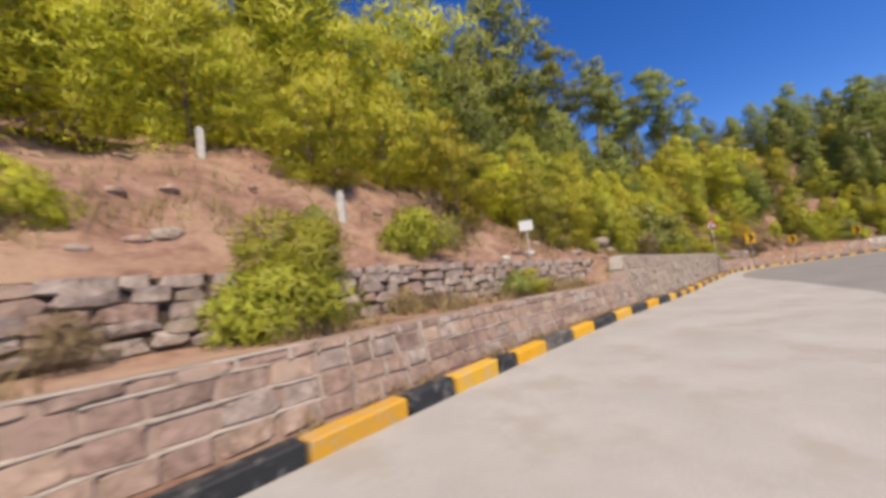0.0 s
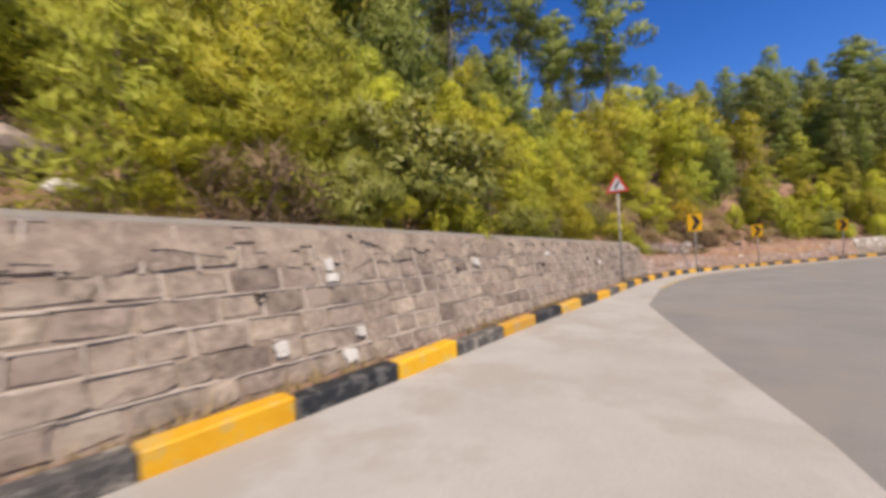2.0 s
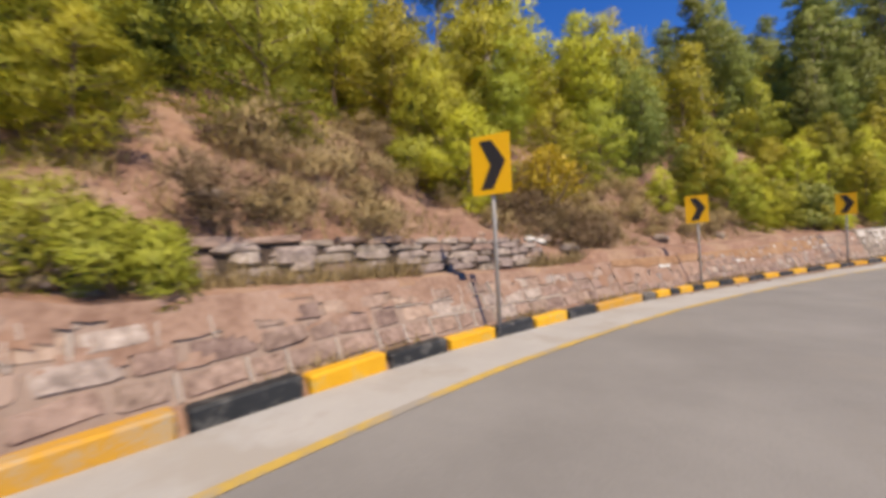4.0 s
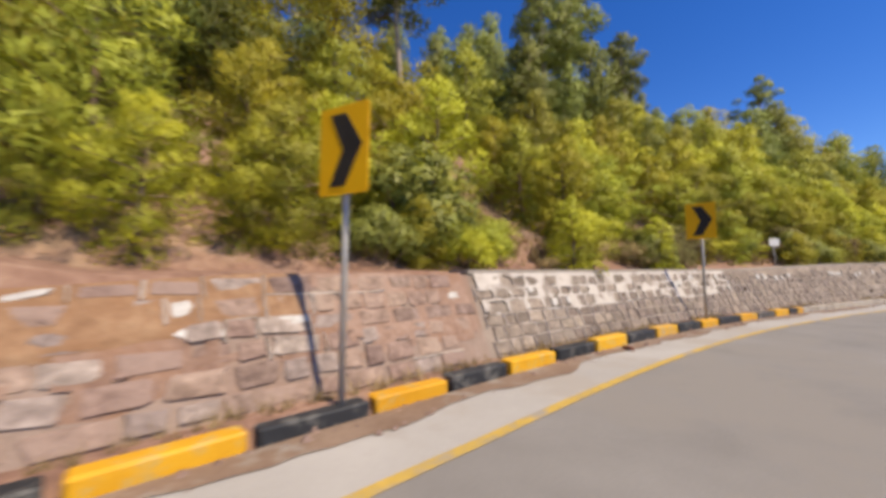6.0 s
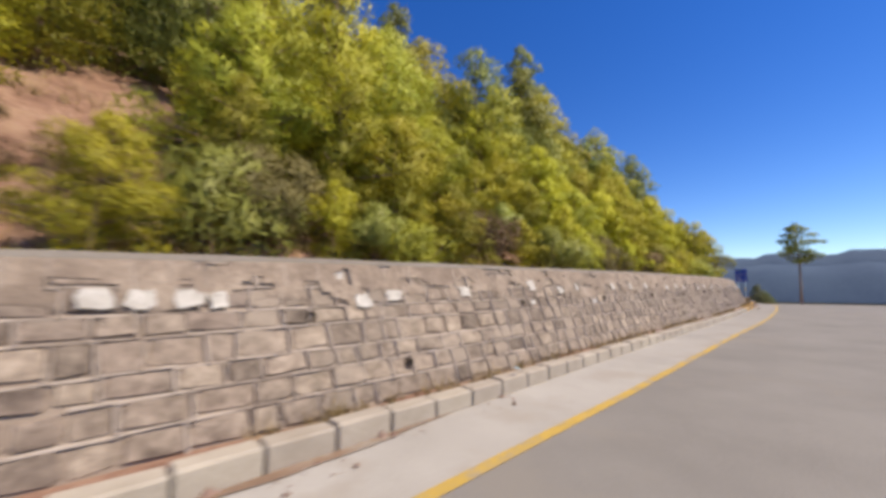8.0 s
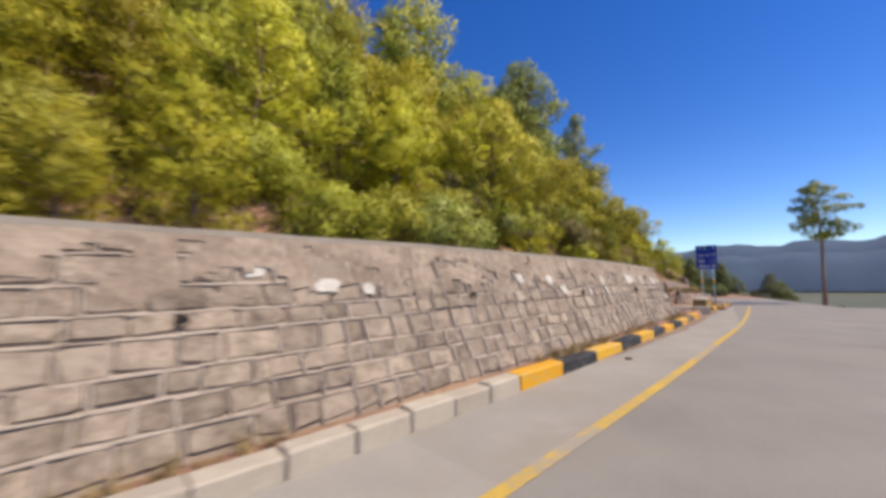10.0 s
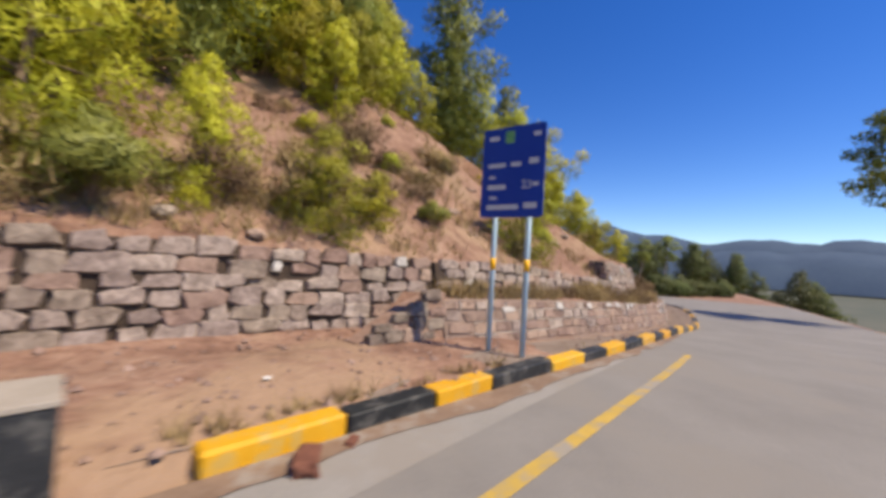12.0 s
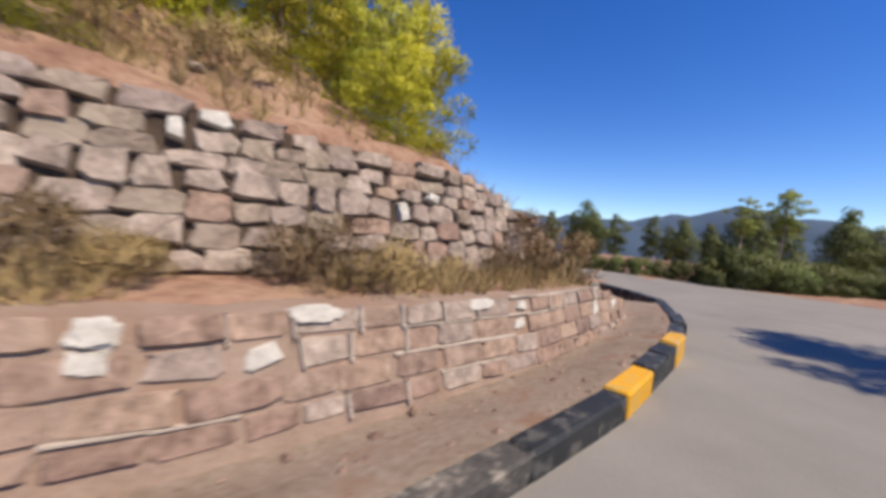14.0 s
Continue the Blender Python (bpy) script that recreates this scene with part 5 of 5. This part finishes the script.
def build_chevrons():
    sign = thing("chevron_sign", "yellow chevron sign with a black arrow on a steel post", "road sign", group="chevron signs along the bend")
    part("post", tube([(0, 0, -0.3), (0, 0, 2.85)], [0.032, 0.032], 10, (M_STEEL,), "post"), sign)
    part("panel", prism("panel", rounded(-0.31, 0.31, 1.98, 2.86, 0.03), 0.012, M_SIGNYEL), sign, "yellow reflective panel", Matrix.Translation((-0.045, 0, 0)))
    arrow = [(0.17, 2.78), (-0.03, 2.78), (-0.24, 2.45), (-0.03, 2.06), (0.17, 2.06), (0.0, 2.42)]
    part("arrow", prism("arrow", arrow, 0.004, M_SIGNBLK), sign, "black chevron arrow", Matrix.Translation((-0.054, 0, 0)))
    for z in (2.2, 2.62):
        part("clamp", box(-0.03, 0.04, -0.05, 0.05, z, z + 0.04, 0.004, M_STEEL, name="clamp"), sign)
    spots = ((39.1, 0.04, 0.3, 1.0), (46.55, 0.1, 0.3, 0.86), (55.5, 0.1, 0.3, 0.94), (64.0, 0.1, 0.26, 0.99))
    for i, (s, off, twist, size) in enumerate(spots):
        m = turned(s, kerb_at(s) + off, 0.14, twist) @ Matrix.Diagonal((1, size, size, 1)) @ Matrix.Rotation(radians((0.6, -0.4, 0.8, 0.0)[i]), 4, "X")
        if i:
            copy_thing(sign, m)
        else:
            sign.matrix_basis = m


def build_warning():
    s = 30.3
    sign = thing("warning_sign", "red-bordered triangular bend warning sign on a pale post", "road sign", turned(s, kerb_at(s) + 0.33, 0.15, 0.1))
    part("post", tube([(0, 0, -0.3), (0, 0, 3.6)], [0.03, 0.03], 10, (M_STEEL,), "post"), sign)
    tri = lambda r: [(r * math.sin(radians(a)), 3.3 + r * math.cos(radians(a))) for a in (0, 120, 240)]
    part("border", prism("border", tri(0.44), 0.012, M_RED), sign, "red triangular border", Matrix.Translation((-0.045, 0, 0)))
    part("field", prism("field", tri(0.31), 0.004, M_SIGNWHITE), sign, "white field", Matrix.Translation((-0.054, 0, 0)))
    part("symbol", prism("symbol", [(y, z + 0.88) for y, z in ((0.07, 2.3), (0.02, 2.3), (0.02, 2.42), (-0.05, 2.42), (-0.05, 2.5), (-0.1, 2.5), (-0.03, 2.6), (0.02, 2.5), (0.0, 2.47), (0.07, 2.47))], 0.004, M_SIGNBLK), sign, "black bend arrow", Matrix.Translation((-0.058, 0, 0)))


def build_blue_sign():
    s = 117.4
    sign = thing("direction_sign", "blue direction sign with white lettering on two posts", "road sign", turned(s, 2.62, 0.24, 0.12))
    for y in (-0.24, 0.24):
        post = part("post", tube([(0, y, -0.3), (0, y, 2.8)], [0.035, 0.035], 10, (M_PALEBLUE,), "post"), sign, "pale blue painted post")
        part("band", tube([(0, y, 0.98), (0, y, 1.14)], [0.037, 0.037], 10, (M_SIGNYEL,), "band"), post, "yellow reflective band")
    panel = part("panel", prism("panel", rounded(-0.44, 0.44, 1.68, 2.88, 0.04), 0.02, M_BLUE), sign, "blue reflective panel", Matrix.Translation((-0.06, 0, 0)))
    part("emblem", prism("emblem", rounded(-0.02, 0.11, 2.66, 2.82, 0.02), 0.003, M_GREENPLATE), panel, "green and white route emblem", Matrix.Translation((-0.013, 0, 0)))
    bars = ((0.26, 0.44, 2.84, 2.9), (0.12, 0.44, 2.44, 2.5), (-0.16, 0.02, 2.44, 2.5), (-0.46, -0.3, 2.46, 2.54), (0.1, 0.44, 2.12, 2.19), (0.3, 0.42, 2.28, 2.32), (-0.14, 0.44, 1.83, 1.9), (-0.46, -0.24, 1.84, 1.92), (-0.48, -0.36, 2.84, 2.9), (0.26, 0.4, 1.98, 2.02), (-0.48, -0.38, 2.15, 2.2))
    for y0, y1, z0, z1 in [(0.78 * a, 0.78 * b, 1.68 + 0.923 * (c - 1.72), 1.68 + 0.923 * (d - 1.72)) for a, b, c, d in bars]:
        part("lettering_bar", prism("lettering_bar", [(y0, z0), (y1, z0), (y1, z1), (y0, z1)], 0.003, M_SIGNWHITE), panel, "", Matrix.Translation((-0.013, 0, 0)))
    num = bpy.data.curves.new("numeral", "FONT")
    num.body, num.size, num.extrude = "23", 0.15, 0.001
    num.materials.append(M_SIGNWHITE)
    part("numeral", num, panel, "white numeral 23", Matrix.Translation((-0.014, -0.14, 2.05)) @ Matrix(((0, 0, -1, 0), (-1, 0, 0, 0), (0, 1, 0, 0), (0, 0, 0, 1))))


def build_boards():
    """Small white notice boards on thin posts above the walls."""
    for s, lat, up, face in ((9.2, 5.05, 1.98, 0.5), (71.8, 4.5, 1.15, 1.1)):
        board = thing("notice_board", "small blank white board on a thin grey post", "notice board", turned(s, lat, ground_h(s, lat) - 0.05, face), "white notice boards")
        part("post", tube([(0, 0, -0.3), (0, 0, up)], [0.024, 0.02], 8, (M_STEEL,), "post"), board)
        part("panel", prism("panel", rounded(-0.19, 0.19, up - 0.26, up + 0.02, 0.01), 0.01, M_SIGNWHITE), board, "white sheet panel", Matrix.Translation((-0.03, 0, 0)))
        part("bracket", box(-0.025, 0.02, -0.04, 0.04, up - 0.2, up - 0.16, 0.004, M_STEEL, name="bracket"), board)
    post = thing("marker_post", "short whitewashed concrete marker post on the hillside", "marker post", group="white marker posts")
    part("shaft", box(-0.09, 0.09, -0.09, 0.09, -0.2, 0.75, 0.02, M_WHITE, name="shaft"), post)
    part("tip", box(-0.07, 0.07, -0.07, 0.07, 0.75, 0.82, 0.02, M_WHITE, name="tip"), post)
    for i, (s, lat) in enumerate(((3.5, 11.5), (5.4, 8.0), (12.0, 10.9), (16.2, 9.6))):
        m = turned(s, lat, ground_h(s, lat), i * 0.7)
        if i:
            copy_thing(post, m)
        else:
            post.matrix_basis = m


def build_barrier():
    s0, s1 = 111.4, 113.35
    mid = (s0 + s1) / 2
    tw = math.atan2(kerb_at(s1) - kerb_at(s0), s1 - s0)
    b = thing("barrier_block", "concrete barrier block painted in yellow and black bands", "barrier", turned(mid, kerb_at(mid) + 0.02, 0.0, tw))
    n = 5
    w = (s1 - s0) / n
    for i in range(n):
        x = -(s1 - s0) / 2 + i * w
        part("band", box(x, x + w - 0.002, 0, 0.42, -0.1, 0.49, 0.012, M_YELLOW if i % 2 else M_BLACK, name="band"), b)
    part("top", box(-(s1 - s0) / 2 - 0.01, (s1 - s0) / 2 + 0.01, -0.01, 0.43, 0.493, 0.525, 0.008, M_PALE, name="top"), b, "dusty pale concrete top")
    part("end_face", box(-(s1 - s0) / 2 - 0.014, -(s1 - s0) / 2 - 0.003, 0.01, 0.41, -0.05, 0.485, 0.003, M_OCHRE, name="end_face"), b, "faded ochre end face")
    slab = thing("drain_slab", "broken concrete drain edge lying in the earth", "drain", turned(110.2, 3.1, 0.12, -1.05))
    part("edge", box(-1.1, 1.0, -0.1, 0.1, -0.12, 0.15, 0.025, M_PALE, name="edge"), slab)


def build_litter():
    rng = random.Random(8)
    spots = ((109.8, 3.1, 0.2), (110.0, 2.75, 0.16), (109.1, 2.95, 0.1), (109.4, 2.6, 0.1), (112.6, 4.6, 0.1), (107.9, 3.3, 0.14), (114.6, 3.2, 0.1), (110.4, 2.9, 0.12), (77.2, 2.62, 0.0))
    for i, (s, lat, size) in enumerate(spots):
        verts, n = [], 6
        size = 0.65 * (size or 0.12)
        for a in range(n):
            for c in range(n):
                x, y = (a / (n - 1) - 0.5) * size, (c / (n - 1) - 0.5) * size * 0.8
                verts.append((x, y, 0.02 + size * 0.35 * abs(noise.noise(Vector((x * 18, y * 18, i * 3.0))))))
        faces = [(a * n + c, (a + 1) * n + c, (a + 1) * n + c + 1, a * n + c + 1) for a in range(n - 1) for c in range(n - 1)]
        m = M_PALEBLUE if i == 8 else M_SIGNWHITE
        thing("litter", "crumpled pale blue plastic scrap by the kerb" if i == 8 else "crumpled white plastic scrap on bare earth", "litter", turned(s, lat, 0.15 if i < 8 else 0.24, rng.uniform(0, 6)), "litter", data=mesh("litter", verts, faces, m))


def build_fragments():
    """Broken bricks lying on the road by the kerb."""
    rng = random.Random(19)
    for s, lat, size in ((114.35, 2.02, 0.17), (114.7, 2.08, 0.08), (60.15, 2.62, 0.13), (49.4, 2.86, 0.07), (100.2, 2.2, 0.06)):
        bm = bmesh.new()
        bmesh.ops.create_cube(bm, size=1.0)
        bmesh.ops.subdivide_edges(bm, edges=bm.edges[:], cuts=1, use_grid_fill=True)
        for v in bm.verts:
            v.co = Vector((v.co.x * 1.5, v.co.y * 0.8, v.co.z * 0.55 + 0.24)) * size + Vector((rng.gauss(0, 0.08), rng.gauss(0, 0.08), rng.uniform(-0.05, 0.05))) * size
        bmesh.ops.bevel(bm, geom=bm.edges[:], offset=0.06 * size, segments=1, affect="EDGES")
        me = bpy.data.meshes.new("brick_fragment")
        bm.to_mesh(me)
        bm.free()
        me.materials.append(M_BRICK)
        thing("brick_fragment", "broken dull red brick lying beside the kerb", "brick", turned(s, lat, 0.0, rng.uniform(0, 6)), "broken bricks", data=me)


def build_far_end():
    for i, (s, lat) in enumerate(((160, 9.0), (166, 4.4))):
        p = thing("guide_post", "white guide post at the road's far edge", "guide post", turned(s, lat, -0.1), "guide posts")
        part("shaft", box(-0.06, 0.06, -0.06, 0.06, -0.2, 1.15, 0.015, M_WHITE, name="shaft"), p)
        part("cap", box(-0.065, 0.065, -0.065, 0.065, 1.15, 1.25, 0.01, M_BLACK, name="cap"), p)


M_GREENPLATE = mat("green emblem", [(0.05, 0.3, 0.1), (0.3, 0.5, 0.2)], 20.0, 0.5, 0.0, 30.0)
M_BRICK = mat("dull red brick", [(0.10, 0.040, 0.028), (0.20, 0.085, 0.055)], 12.0, 0.9, 0.5, 60.0)
M_OCHRE = mat("faded ochre paint", [(0.26, 0.17, 0.06), (0.34, 0.23, 0.09)], 4.0, 0.8, 0.2, 30.0)
M_PALEBLUE = mat("pale blue paint", [(0.35, 0.5, 0.62), (0.45, 0.6, 0.7)], 4.0, 0.6, 0.05, 30.0)
build_chevrons()
build_warning()
build_blue_sign()
build_boards()
build_barrier()
build_litter()
build_fragments()
build_far_end()
